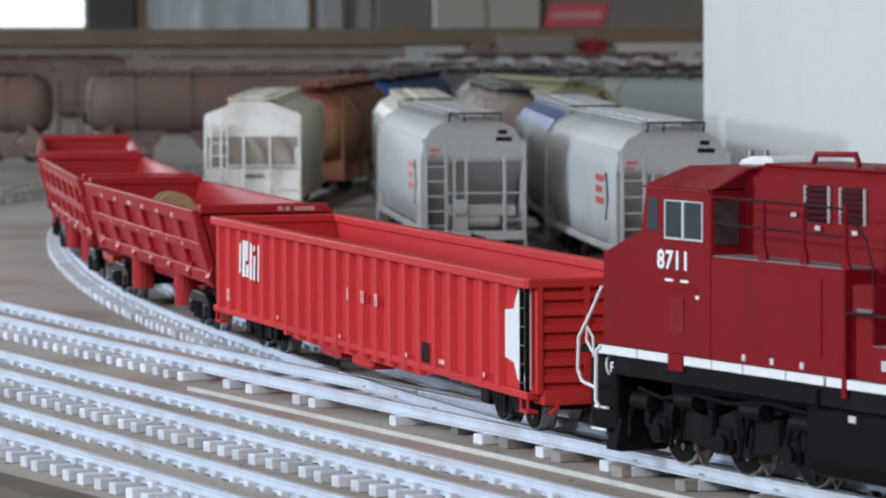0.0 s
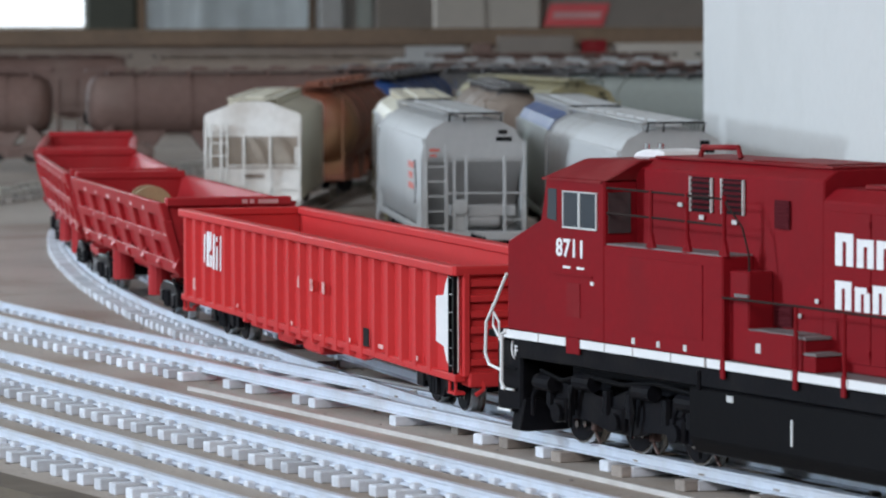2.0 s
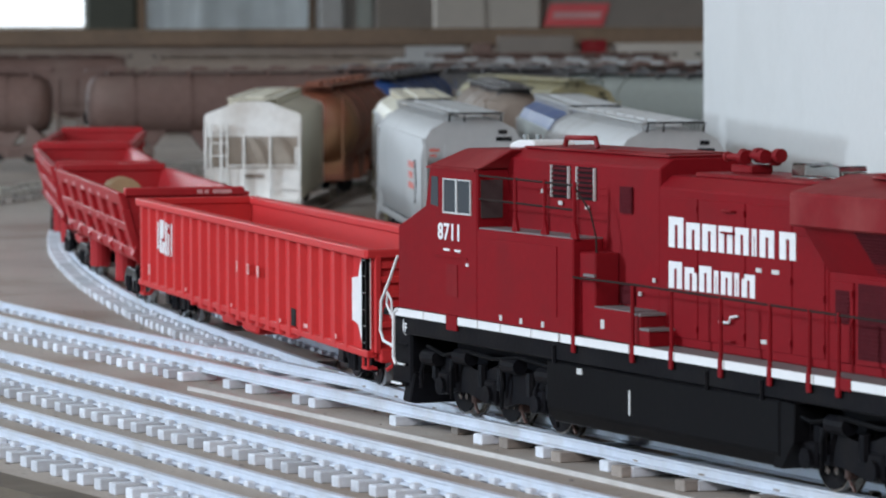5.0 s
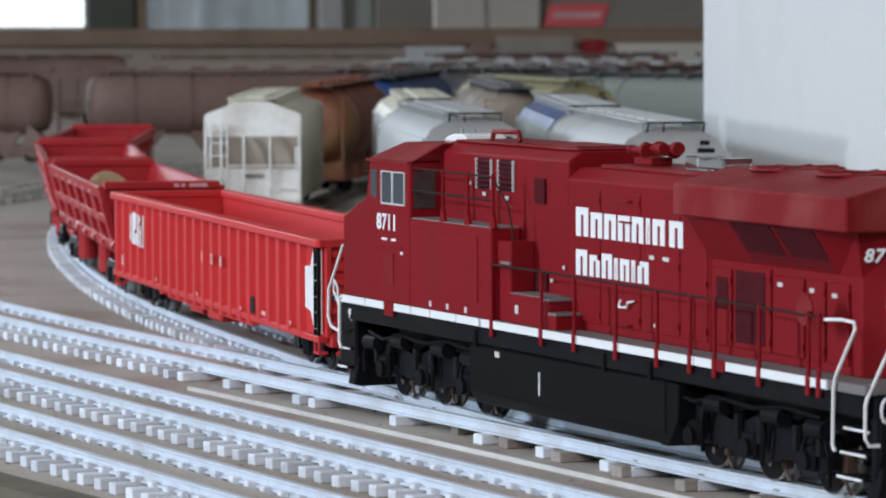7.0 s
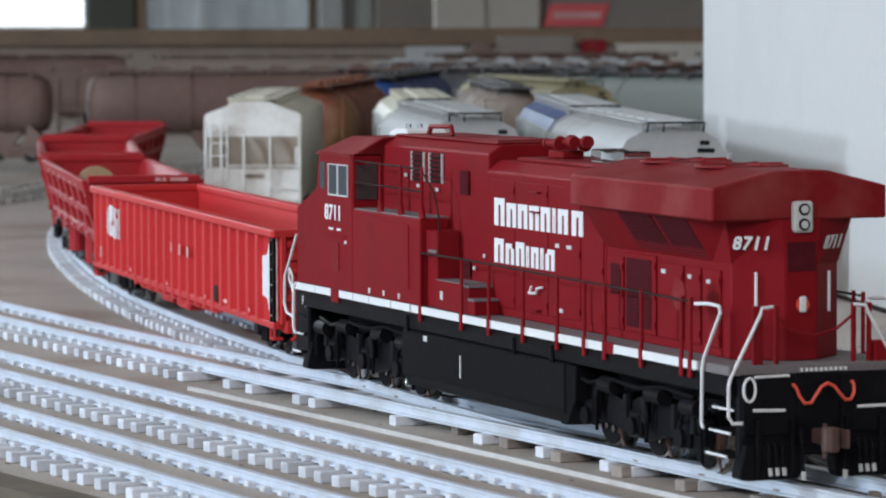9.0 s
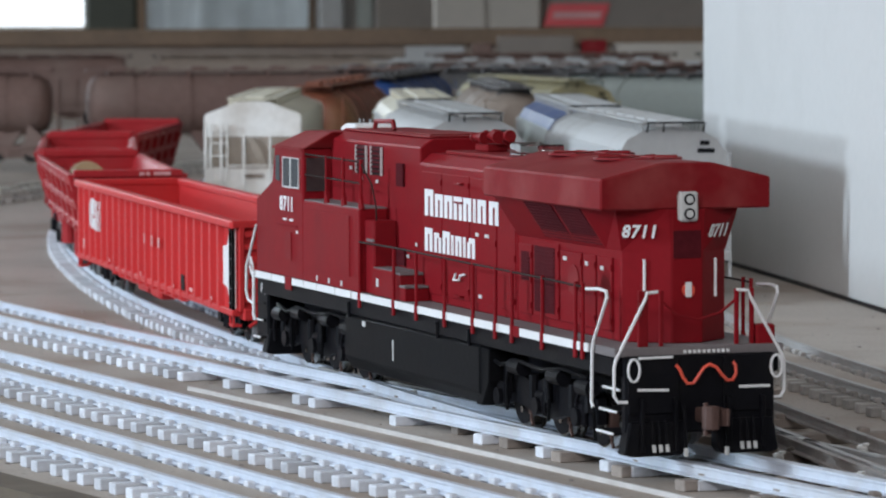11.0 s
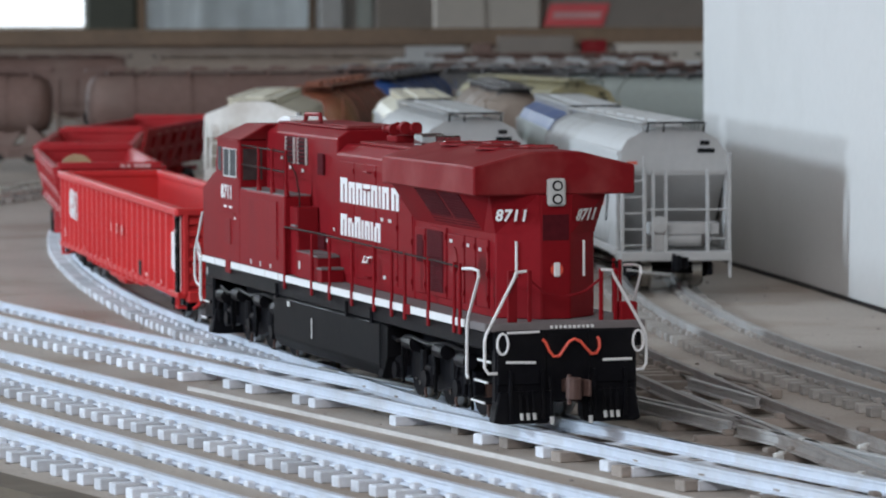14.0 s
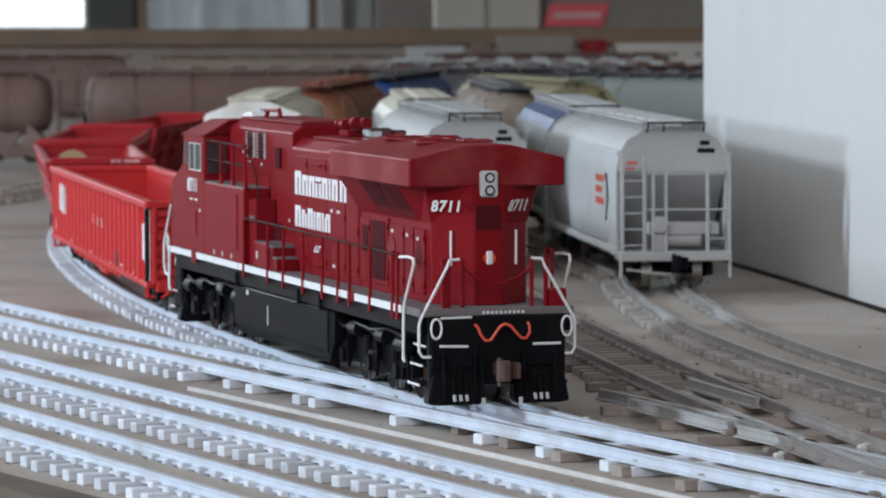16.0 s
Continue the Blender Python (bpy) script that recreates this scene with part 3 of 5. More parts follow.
        box(bm, -35.5, -19.5, min(s * 11, s * 17.2), max(s * 11, s * 17.2), 22.2, 28.4, 0.25)
        part("battery_box", bm, RED, L)
        bm = bmesh.new()
        box(bm, -35.3, -19.7, min(s * 11.2, s * 17), max(s * 11.2, s * 17), 28.4, 28.6)
        for x0, x1, z in ((-19.4, -15.6, 27.9), (-16.0, -12.0, 25.2)):
            box(bm, x0, x1, min(s * 11.2, s * 17.1), max(s * 11.2, s * 17.1), z, z + 0.5)
        box(bm, -40.5, -35.8, min(s * 16.4, s * 16.9), max(s * 16.4, s * 16.9), 34.2, 34.8)
        part("step_tread", bm, GREYW, L)
        bm = bmesh.new()
        box(bm, -19.5, -12.4, min(s * 11.2, s * 16.9), max(s * 11.2, s * 16.9), 22.2, 25.2, 0.15)
        box(bm, -19.5, -16.0, min(s * 11.2, s * 16.9), max(s * 11.2, s * 16.9), 25.2, 27.9, 0.15)
        part("step_riser", bm, RED, L)
        bm = bmesh.new()
        box(bm, -32.2, -30.6, *sorted((s * 17.1, s * 17.3)), 24.4, 26.2)
        part("marking_tag", bm, LAMPG, L)
    # long hood
    bm = bmesh.new()
    prism(bm, [(-11, 22.2), (-11, 56.2), (-8, 58.2), (8, 58.2), (11, 56.2), (11, 22.2)], "x", -87, -19, 0.3)
    part("inverter_hood", bm, RED, L)
    bm = bmesh.new()
    prism(bm, [(-11.2, 22.2), (-11.2, 52.6), (-8.5, 55.0), (8.5, 55.0), (11.2, 52.6), (11.2, 22.2)], "x", -19, 46, 0.3)
    part("engine_hood", bm, RED, L)
    bm = bmesh.new()
    prism(bm, [(46, -11), (105.0, -11), (112.2, -3.2), (112.2, 3.2), (105.0, 11), (46, 11)], "z", 22.2, 48.0, 0.25)
    part("radiator_hood", bm, RED, L)
    bm = bmesh.new()
    half_lo = [(46, 11.05), (97, 11.05), (105.1, 11.05), (112.0, 3.3)]
    half_hi = [(46, 16.6), (97, 16.6), (107.0, 13.0), (112.1, 3.8)]
    va = [bm.verts.new((x, -y, 40)) for x, y in half_lo] + [bm.verts.new((x, y, 40)) for x, y in reversed(half_lo)]
    vb = [bm.verts.new((x, -y, 48.4)) for x, y in half_hi] + [bm.verts.new((x, y, 48.4)) for x, y in reversed(half_hi)]
    bm.faces.new(va)
    bm.faces.new(vb)
    for i in range(8):
        bm.faces.new((va[i], va[(i + 1) % 8], vb[(i + 1) % 8], vb[i]))
    part("radiator_flare", bm, RED, L)
    bm = bmesh.new()
    prism(bm, [(-17.9, 48.3), (-17.9, 54.4), (-5.5, 57.4), (5.5, 57.4), (17.9, 54.4), (17.9, 48.3)], "x", 43.2, 111.6, 0.35)
    part("radiator_wing", bm, REDD, L)
    for s in (-1, 1):
        # radiator intakes under the wing
        for a, b in ((64, 80), (81.5, 96.5)):
            bm = bmesh.new()
            n = 12
            prism(bm, [(s * 11.25, 40.6), (s * 16.4, 48.1), (s * 16.55, 48.1), (s * 11.4, 40.6)], "x", a, b)
            for k in range(n):
                f = (k + 0.5) / n
                y, z = s * (11.3 + 5.2 * f), 40.6 + 7.5 * f
                box(bm, a, b, min(y, y + s * 0.25), max(y, y + s * 0.25), z - 0.1, z + 0.1)
            part("radiator_grille", bm, GRILLE, L)
        # doors, vents, hinges
        for a, b, z0, z1 in ((-16.5, -3.0, 24, 51), (-2.5, 15.5, 24, 51), (16.2, 33.0, 24, 51), (34, 45, 24, 46), (47, 55, 24, 38.5), (56, 71, 24, 39.5), (72, 84, 24, 38.5), (85, 92, 24, 38.5), (93, 101, 24, 38.5)):
            bm = bmesh.new()
            box(bm, a, b, min(s * 11.0, s * 11.45), max(s * 11.0, s * 11.45), z0, z1, 0.12)
            for z in (z0 + 2, (z0 + z1) / 2, z1 - 2):
                box(bm, b - 0.7, b + 0.1, min(s * 11.4, s * 11.75), max(s * 11.4, s * 11.75), z - 0.6, z + 0.6)
            part("hood_door", bm, RED, L)
        for a, b, z0, z1 in ((57, 69, 25, 38.4), (49, 54, 31, 37), (-35, -30, 47, 52.2), (-35, -29, 29, 33)):
            bm = bmesh.new()
            box(bm, a, b, min(s * 11.2, s * 11.55), max(s * 11.2, s * 11.55), z0, z1)
            k = z0 + 0.5
            while k < z1:
                box(bm, a + 0.3, b - 0.3, min(s * 11.5, s * 11.75), max(s * 11.5, s * 11.75), k, k + 0.25)
                k += 0.8
            part("hood_vent", bm, GRILLE, L)
        for a, b in ((-65.5, -57.5), (-54.0, -46.0)):
            bm = bmesh.new()
            box(bm, a, b, min(s * 11.0, s * 11.2), max(s * 11.0, s * 11.2), 48.8, 55.4)
            v = part("louvre", bm, BLACK, L, "black louvre in a white-edged frame")
            bm = bmesh.new()
            for k in range(6):
                z = 49.4 + k * 1.02
                prism(bm, [(s * 11.1, z + 0.5), (s * 11.6, z), (s * 11.6, z + 0.22), (s * 11.1, z + 0.72)], "x", a + 0.4, b - 0.4)
            part("slat", bm, GRILLE, v)
            bm = bmesh.new()
            for p in ((a, a + 0.24), (b - 0.24, b)):
                box(bm, p[0], p[1], min(s * 11.1, s * 11.7), max(s * 11.1, s * 11.7), 48.8, 55.4)
            part("louvre_edge", bm, LAMPG, v)
        for x, z, w in ((-70, 49.5, 1.6), (-62, 47.4, 1.6), (-50, 47.0, 1.6), (-27, 31, 1.2), (-21, 34, 1.0), (20, 38.4, 2.0), (26, 38.4, 2.6), (22, 25.2, 2.0), (74, 36.5, 2.0), (86.5, 36.2, 1.6), (95, 35.8, 1.8)):
            bm = bmesh.new()
            box(bm, x, x + w, min(s * 11.4, s * 11.6), max(s * 11.4, s * 11.6), z, z + 0.8)
            part("marking_tag", bm, LAMPG, L)
        for x, z in ((10, 49.3), (10, 45.2), (10, 24.8)):
            bm = bmesh.new()
            rod(bm, [(x - 2, s * 11.4, z), (x - 2, s * 12.3, z), (x + 2, s * 12.3, z), (x + 2, s * 11.4, z)], 0.22)
            part("hood_grab", bm, REDD, L)
        bm = bmesh.new()
        rod(bm, [(7, s * 11.6, 29.6), (7.2, s * 12.2, 28.2), (11, s * 12.2, 28.4), (11.4, s * 12.2, 29.4), (14, s * 12, 29.8)], 0.28)
        part("door_latch", bm, WHITE, L, "white door latch")
    # word marks as plain white shapes: capital and small-capital sizes
    blocks_of("mark_block", L, [(-14.3, -8.4, 47.2), (-7.2, -1.8, 46.4), (-0.8, 4.6, 46.4), (5.6, 11.0, 46.4), (12.0, 17.2, 46.4), (18.4, 20.2, 46.4), (21.4, 26.8, 46.4), (28.8, 34.8, 46.4)], 41.3, 46, -11.46)
    blocks_of("mark_block", L, [(-14.3, -9.0, 38.6), (-7.8, -3.0, 37.8), (-2.0, 2.8, 38.4), (3.8, 5.5, 37.8), (6.6, 10.8, 37.8), (11.8, 13.5, 37.8), (14.6, 19.6, 37.8)], 33.4, 36, -11.46)
    # long-hood end: lamp, numbers, grabs, marker
    bm = bmesh.new()
    box(bm, 111.6, 113.4, -2.0, 2.0, 46.0, 51.8, 0.45)
    lamp = part("headlight", bm, LAMPG, L, "pale grey headlight housing with two lenses")
    for z in (47.5, 50.3):
        bm = bmesh.new()
        disc(bm, (0, 0, z), "x", 1.15, 113.3, 113.6, 14)
        disc(bm, (0, 0, z), "x", 0.75, 113.6, 113.75, 10, 1)
        part("lens", bm, (BLACK, LAMPG), lamp)
    bm = bmesh.new()
    box(bm, 111.7, 112.35, -2.9, 2.9, 38.8, 44.2)
    part("recess", bm, GRILLE, L)
    for s in (-1, 1):
        # the flare's angled end faces carry the numbers
        a, b = Vector((105.75, s * 11.7, 43.0)), Vector((112.05, s * 3.5, 43.0))
        along = (b - a).normalized() * -s
        out = Vector((along.y, -along.x, -0.2)).normalized()
        up = out.cross(along)
        start = (a if s < 0 else b) + out * 0.7 + along * 0.6
        m = Matrix(((along.x, up.x, out.x, start.x), (along.y, up.y, out.y, start.y), (along.z, up.z, out.z, start.z), (0, 0, 0, 1)))
        lettering("end_number", "8711", 3.5, WHITE, L, m, italic=0.25, width=0.98, bold=0.10, spacing=1.08)
    for s in (-1, 1):
        bm = bmesh.new()
        x = 107.5
        rod(bm, [(x - 0.5, s * 7.2, 38.4), (x + 1.0, s * 7.5, 38.4), (x + 1.0, s * 7.5, 31.0), (x - 0.5, s * 7.2, 31.0)], 0.32)
        part("end_grab", bm, WHITE, L, "white grab iron")
    bm = bmesh.new()
    disc(bm, (0, 0.2, 32.6), "x", 1.35, 112.2, 112.6, 14)
    box(bm, 112.5, 113.0, -0.6, 0.8, 31.2, 34.2, 0.2, 1)
    part("marker_light", bm, (HOSE, WHITE), L, "red marker light with a pale lens")
    # end platform: posts, chain, pilot, steps
    for y in (-11.2, -7.4, 8.4, 11.6):
        bm = bmesh.new()
        box(bm, 116.6, 117.4, y - (1.0 if y == -11.2 else 0.4), y + (1.0 if y == -11.2 else 0.4), 22.2, 33.0, 0.1)
        part("end_post", bm, RED, L)
    bm = bmesh.new()
    rod(bm, [(117, -7.4, 31), (117, -4, 28.2), (117, 0.5, 27.2), (117, 5, 28.4), (117, 8.4, 31)], 0.28)
    part("safety_chain", bm, RED, L)
    bm = bmesh.new()
    box(bm, 115.6, 118.2, 12.2, 16.2, 20.6, 26.0, 0.4)
    part("control_box", bm, RED, L)
    for s in (-1, 1):
        bm = bmesh.new()
        rod(bm, [(104.5, s * 18.1, 32.8), (110.8, s * 18.0, 33.2), (114.8, s * 17.9, 33.0), (115.2, s * 17.9, 31.8), (108.4, s * 18.1, 23.0), (107.9, s * 18.2, 21.0), (107.6, s * 18.2, 11.0), (108.4, s * 18.2, 10.0)], 0.34, 8)
        part("corner_handrail", bm, WHITE, L, "white bent-wire handrail")
        bm = bmesh.new()
        rod(bm, [(117.2, s * 8.2, 32.8), (117.6, s * 10.6, 32.6), (117.8, s * 11.0, 31.4), (118.6, s * 17.4, 20.0), (118.7, s * 17.8, 18.6), (118.7, s * 17.8, 13.0), (118.8, s * 17.0, 11.8), (119.2, s * 14.6, 11.8)], 0.34, 8)
        part("corner_handrail", bm, WHITE, L, "white bent-wire handrail")
        bm = bmesh.new()
        rod(bm, [(-127.8, s * 17.9, 33.5), (-132.6, s * 17.9, 27.6), (-136.8, s * 17.9, 23.0), (-137.2, s * 17.9, 16.6), (-135.6, s * 17.9, 14.4), (-130.4, s * 17.9, 13.6)], 0.34, 8)
        rod(bm, [(-131.6, s * 17.8, 20.4), (-134.0, s * 17.8, 22.6), (-133.6, s * 17.8, 25.2), (-131.4, s * 17.8, 23.4), (-131.2, s * 17.8, 19.6)], 0.26, 8)
        rod(bm, [(-127.8, s * 18.1, 21.8), (-129.6, s * 18.1, 21.0), (-129.8, s * 18.1, 11.2), (-128.6, s * 18.1, 9.8)], 0.4, 8)
        part("corner_handrail", bm, WHITE, L, "white bent-wire handrail")
        for x0, x1 in ((106.8, 116.5), (-133.5, -127.5)):
            for k, z in enumerate((5.2, 9.4, 13.6, 17.2)):
                bm = bmesh.new()
                y0 = 16.9 - 0.7 * k
                box(bm, x0, x1, min(s * 12, s * y0), max(s * 12, s * y0), z, z + 0.5)
                box(bm, x0 + 0.3, x1 - 0.3, min(s * y0, s * (y0 + 0.3)), max(s * y0, s * (y0 + 0.3)), z + 0.05, z + 0.5, 0, 1 if x0 > 0 or z < 10 else 0)
                part("step", bm, (BLACK, WHITE), L, "black step with a white edge")
    for e, xp in ((1, 116.6), (-1, -126.0)):
        bm = bmesh.new()
        a, b = sorted((xp, xp + e * 2.6))
        box(bm, a, b, -15.6, 15.6, 5.5, 20.6, 0.5)
        a, b = sorted((xp - e * 0.5, xp + e * 3.4))
        prism(bm, [(-16.2, 1.6), (-15.0, 8.0), (-3.4, 8.0), (-3.4, 2.4), (-4.2, 1.2), (-14.6, 1.2)], "x", a, b, 0.3)
        prism(bm, [(16.2, 1.6), (15.0, 8.0), (3.4, 8.0), (3.4, 2.4), (4.2, 1.2), (14.6, 1.2)], "x", a, b, 0.3)
        box(bm, *sorted((xp + e * 2.6, xp + e * 3.2)), -15.2, -4.6, 9.4, 20.4, 0.2)
        box(bm, *sorted((xp + e * 2.6, xp + e * 3.2)), 4.6, 15.2, 9.4, 20.4, 0.2)
        part("pilot", bm, BLACK, L, "black pilot plate")
        for y in (-12.6, -5.6, 5.6, 12.6):
            bm = bmesh.new()
            box(bm, *sorted((xp + e * 3.0, xp + e * 4.2)), y - 0.45, y + 0.45, 2.2, 12.4, 0.15)
            part("pilot_rib", bm, BLACK, L)
        knuckle(L, xp + e * (2.4 if e > 0 else 10.0), e, 9.0, RUST)
        for y in (-10.6, -9.2, -7.8, 7.8, 9.2, 10.6):
            bm = bmesh.new()
            rod(bm, [(xp + e * 3.4, y, 8.4), (xp + e * 4.4, y, 6.6), (xp + e * 4.6, y, 3.6)], 0.32, 6, 0)
            rod(bm, [(xp + e * 4.6, y, 3.6), (xp + e * 4.7, y + 0.15, 2.2)], 0.42, 6, 1)
            part("air_hose", bm, (BLACK, LAMPG), L, "black air hose with a pale end")
        bm = bmesh.new()
        for y in (-4.1, 4.4):
            rod(bm, [(xp + e * 3.6, y, 11), (xp + e * 5, y, 8), (xp + e * 5.2, y, 2.8)], 0.36, 6, 0)
            rod(bm, [(xp + e * 5.2, y, 2.8), (xp + e * 5.3, y, 1.2)], 0.5, 6, 1)
        part("brake_hose", bm, (BLACK, LAMPG), L, "black brake hose with a pale end")
        bm = bmesh.new()
        rod(bm, [(xp + e * 3.8, -13.6, 14.2), (xp + e * 3.8, -7.2, 14.0)], 0.32, 6)
        rod(bm, [(xp + e * 3.8, 7.6, 14.2), (xp + e * 3.8, 14.0, 14.2)], 0.32, 6)
        rod(bm, [(xp + e * 3.9, -13.4, 20.3), (xp + e * 3.9, -6.4, 20.4)], 0.28, 6)
        for y in (-14.4, 15.4):
            rod(bm, [(xp + e * 3.9, y + 1.2 * math.cos(a), 18.0 + 2.2 * math.sin(a)) for a in np.linspace(0, 2 * math.pi, 13)], 0.28, 6)
        part("cut_lever", bm, WHITE, L, "white wire uncoupling lever")
        bm = bmesh.new()
        pts = [(-5.6, 18.8), (-4.9, 18.0), (-4.3, 16.4), (-3.4, 15.2), (-2.2, 15.3), (-1.2, 16.8), (-0.2, 18.2), (1.0, 18.8), (2.4, 18.2), (3.6, 16.8), (4.8, 15.6), (6.0, 15.6), (6.8, 16.8), (6.8, 18.4), (6.4, 19.0)]
        rod(bm, [(xp + e * (3.5 + 1.2 * math.sin(math.pi * k / 14)), y, z) for k, (y, z) in enumerate(pts)], 0.34, 8)
        part("cable", bm, HOSE, L, "orange-red jumper cable")
        bm = bmesh.new()
        for k in range(10):
            box(bm, *sorted((xp + e * 2.2, xp + e * 2.7)), -3.5 + k * 1.0, -3.0 + k * 1.0, 20.9, 21.5)
        part("rivet_strip", bm, WHITE, L)
    # side handrails
    for s in (-1, 1):
        for x in (-42.6, -17.4, -1.4, 18.0, 36.5, 50.7, 61.0, 79.0, 98.0, 102.0):
            bm = bmesh.new()
            rod(bm, [(x, s * 17.9, 19.2), (x, s * 17.9, 33.8)], 0.42)
            box(bm, x - 0.7, x + 0.7, min(s * 17.7, s * 18.3), max(s * 17.7, s * 18.3), 18.8, 22.6, 0.15)
            part("handrail_post", bm, RED, L)
        bm = bmesh.new()
        rod(bm, [(-43, s * 17.9, 33.9), (-17, s * 17.9, 34.0), (30, s * 17.9, 33.6), (78, s * 17.9, 33.3), (102, s * 17.9, 33.0)], 0.24)
        part("side_handrail", bm, RAILWIRE, L, "dark wire handrail")
        bm = bmesh.new()
        rod(bm, [(-43.5, s * 17.2, 51.8), (-39, s * 16, 47), (-37.5, s * 15.5, 42), (-37, s * 15.5, 36), (-36.6, s * 15.5, 34.5)], 0.2)
        part("step_handrail", bm, RAILWIRE, L)
        if s < 0:
            bm = bmesh.new()
            disc(bm, (95.5, s * 17.4, 34.0), "y", 3.0, s * 17.2, s * 17.5, 14)
            part("brake_wheel", bm, REDD, L)
    # roof
    for p in ((-84, -20, -8.5, 8.5, 58.2, 58.7), (-50, -24, -7, 7, 58.7, 59.0), (-10, 44, -8, 8, 55.0, 55.8)):
        bm = bmesh.new()
        box(bm, *p, 0.2)
        part("roof_panel", bm, REDD, L)
    for x in (60, 86):
        bm = bmesh.new()
        disc(bm, (x, 0, 0), "z", 9.0, 57.2, 57.6, 28)
        disc(bm, (x, 0, 0), "z", 2.0, 57.6, 57.9, 12)
        for k in range(4):
            a = math.pi * k / 4
            rod(bm, [(x - 8.5 * math.cos(a), -8.5 * math.sin(a), 57.7), (x + 8.5 * math.cos(a), 8.5 * math.sin(a), 57.7)], 0.25, 5)
        part("roof_fan", bm, REDD, L)
    bm = bmesh.new()
    rod(bm, [(-74, -4, 58.8), (-73, -4, 60.6), (-60, -4, 60.9), (-59, -4, 58.9)], 0.6, 6)
    part("roof_grab", bm, REDD, L)
    bm = bmesh.new()
    prism(bm, [(-99, 57.6), (-98, 58.8), (-94, 59.6), (-88, 59.6), (-86.5, 59.0), (-86.5, 57.9)], "y", -5, 5, 0.4)
    part("antenna_dome", bm, WHITE, L, "glossy white roof dome")
    bm = bmesh.new()
    box(bm, -108, -103, 2, 6, 57.4, 58.4, 0.2)
    disc(bm, (-106.6, 3, 0), "z", 0.7, 58.4, 60.2, 8)
    disc(bm, (-104.4, 5, 0), "z", 0.7, 58.4, 60.2, 8)
    part("antenna", bm, CLEARP, L, "small clear plastic roof fitting")
    bm = bmesh.new()
    box(bm, -6, 2, -2.5, 2.5, 55.8, 57.4, 0.3)
    for x, y, z in ((-4, -2, 58.8), (-1.5, 0, 59.4), (1, 2, 58.6), (2, -1, 59.2), (4.5, 1, 59.4)):
        disc(bm, (0, y, z), "x", 0.7, x - 3.5, x + 1.6, 8)
        disc(bm, (0, y, z), "x", 1.35, x + 1.6, x + 3.2, 12)
        disc(bm, (0, y, z), "x", 1.0, x - 4.4, x - 3.5, 8)
    part("air_horn", bm, REDD, L, "dark red cluster of air horns")
    bm = bmesh.new()
    prism(bm, [(18, 55.8), (18.4, 58.4), (22, 58.6), (26, 57.8), (32, 58.4), (36, 58.4), (36.4, 55.8)], "y", -3, 3, 0.3)
    part("exhaust_cover", bm, CLEARP, L, "clear plastic exhaust cover")
    # fuel tank
    bm = bmesh.new()
    prism(bm, [(-17.4, 16.4), (-17.4, 6.6), (-15.6, 3.8), (15.6, 3.8), (17.4, 6.6), (17.4, 16.4)], "x", -56, 39, 0.4)
    prism(bm, [(39, 16.4), (44, 16.0), (43.6, 9.0), (39.5, 3.9), (36, 3.9)], "y", -17.0, 17.0, 0.2)
    part("fuel_tank", bm, TANKM, L)
    for s in (-1, 1):
        bm = bmesh.new()
        box(bm, -19.7, -19.1, s * 17.4, s * 17.6, 8.4, 13.2)
        box(bm, -42.0, -39.8, s * 17.4, s * 17.6, 14.6, 15.8)
        part("sight_glass", bm, LAMPG, L)
    for x in (-52, 12, 33):
        for s in (-1, 1):
            bm = bmesh.new()
            rod(bm, [(x, s * 17.5, 16.0), (x, s * 17.6, 19.6)], 0.5)
            part("tank_bracket", bm, BLACK, L)
    # trucks
    for cx in (-88.0, 68.5):
        t = thing("truck", "", "")
        t.parent = L
        t.location = (cx * MM, 0, 0)
        for s in (-1, 1):
            bm = bmesh.new()
            prism(bm, [(-30, 7.2), (-30, 10.5), (-25, 12.6), (-14, 12.4), (-9, 10.6), (-4, 10.6), (2, 12.8), (12, 12.8), (18, 11.2), (26, 12.4), (30, 10.2), (30, 5.4), (26, 4.2), (19, 5.6), (12, 5.8), (5, 4.0), (-5, 4.0), (-12, 5.8), (-18, 5.8), (-25, 4.2)], "y", s * 11.6, s * 13.8, 0.25)
            for ax in (-22.5, 0, 22.5):
                box(bm, ax - 2.6, ax + 2.6, min(s * 13.4, s * 15.0), max(s * 13.4, s * 15.0), 4.6, 9.4, 0.5)
                disc(bm, (ax, 0, 6.4), "y", 1.9, min(s * 14.8, s * 15.9), max(s * 14.8, s * 15.9), 12)
                disc(bm, (ax - 4.4, s * 14.2, 0), "z", 1.1, 7.6, 12.4, 8)
                disc(bm, (ax + 4.4, s * 14.2, 0), "z", 1.1, 7.6, 12.4, 8)
            part("side_frame", bm, BLACK, t)
            bm = bmesh.new()
            for ax, z in ((-27.5, 12.0), (-11.5, 13.4), (11.5, 13.4), (27.5, 12.6)):
                disc(bm, (0, s * 15.0, z), "x", 1.7, ax - 3.2, ax + 3.2, 12)
                rod(bm, [(ax - 3, s * 15.2, z), (ax - 5.2, s * 15.2, z - 3), (ax - 5.8, s * 14.8, z - 7)], 0.5)
            part("brake_cylinder", bm, BLACK, t)
            bm = bmesh.new()
            rod(bm, [(-29, s * 15.4, 14.4), (-20, s * 15.8, 13.2), (-10, s * 15.6, 14.8), (4, s * 15.9, 14.2), (16, s * 15.6, 15.4), (29, s * 15.4, 14.6)], 0.45)
            rod(bm, [(-15, s * 15.7, 13.6), (-16.5, s * 15.7, 10), (-17.5, s * 15.2, 4)], 0.4)
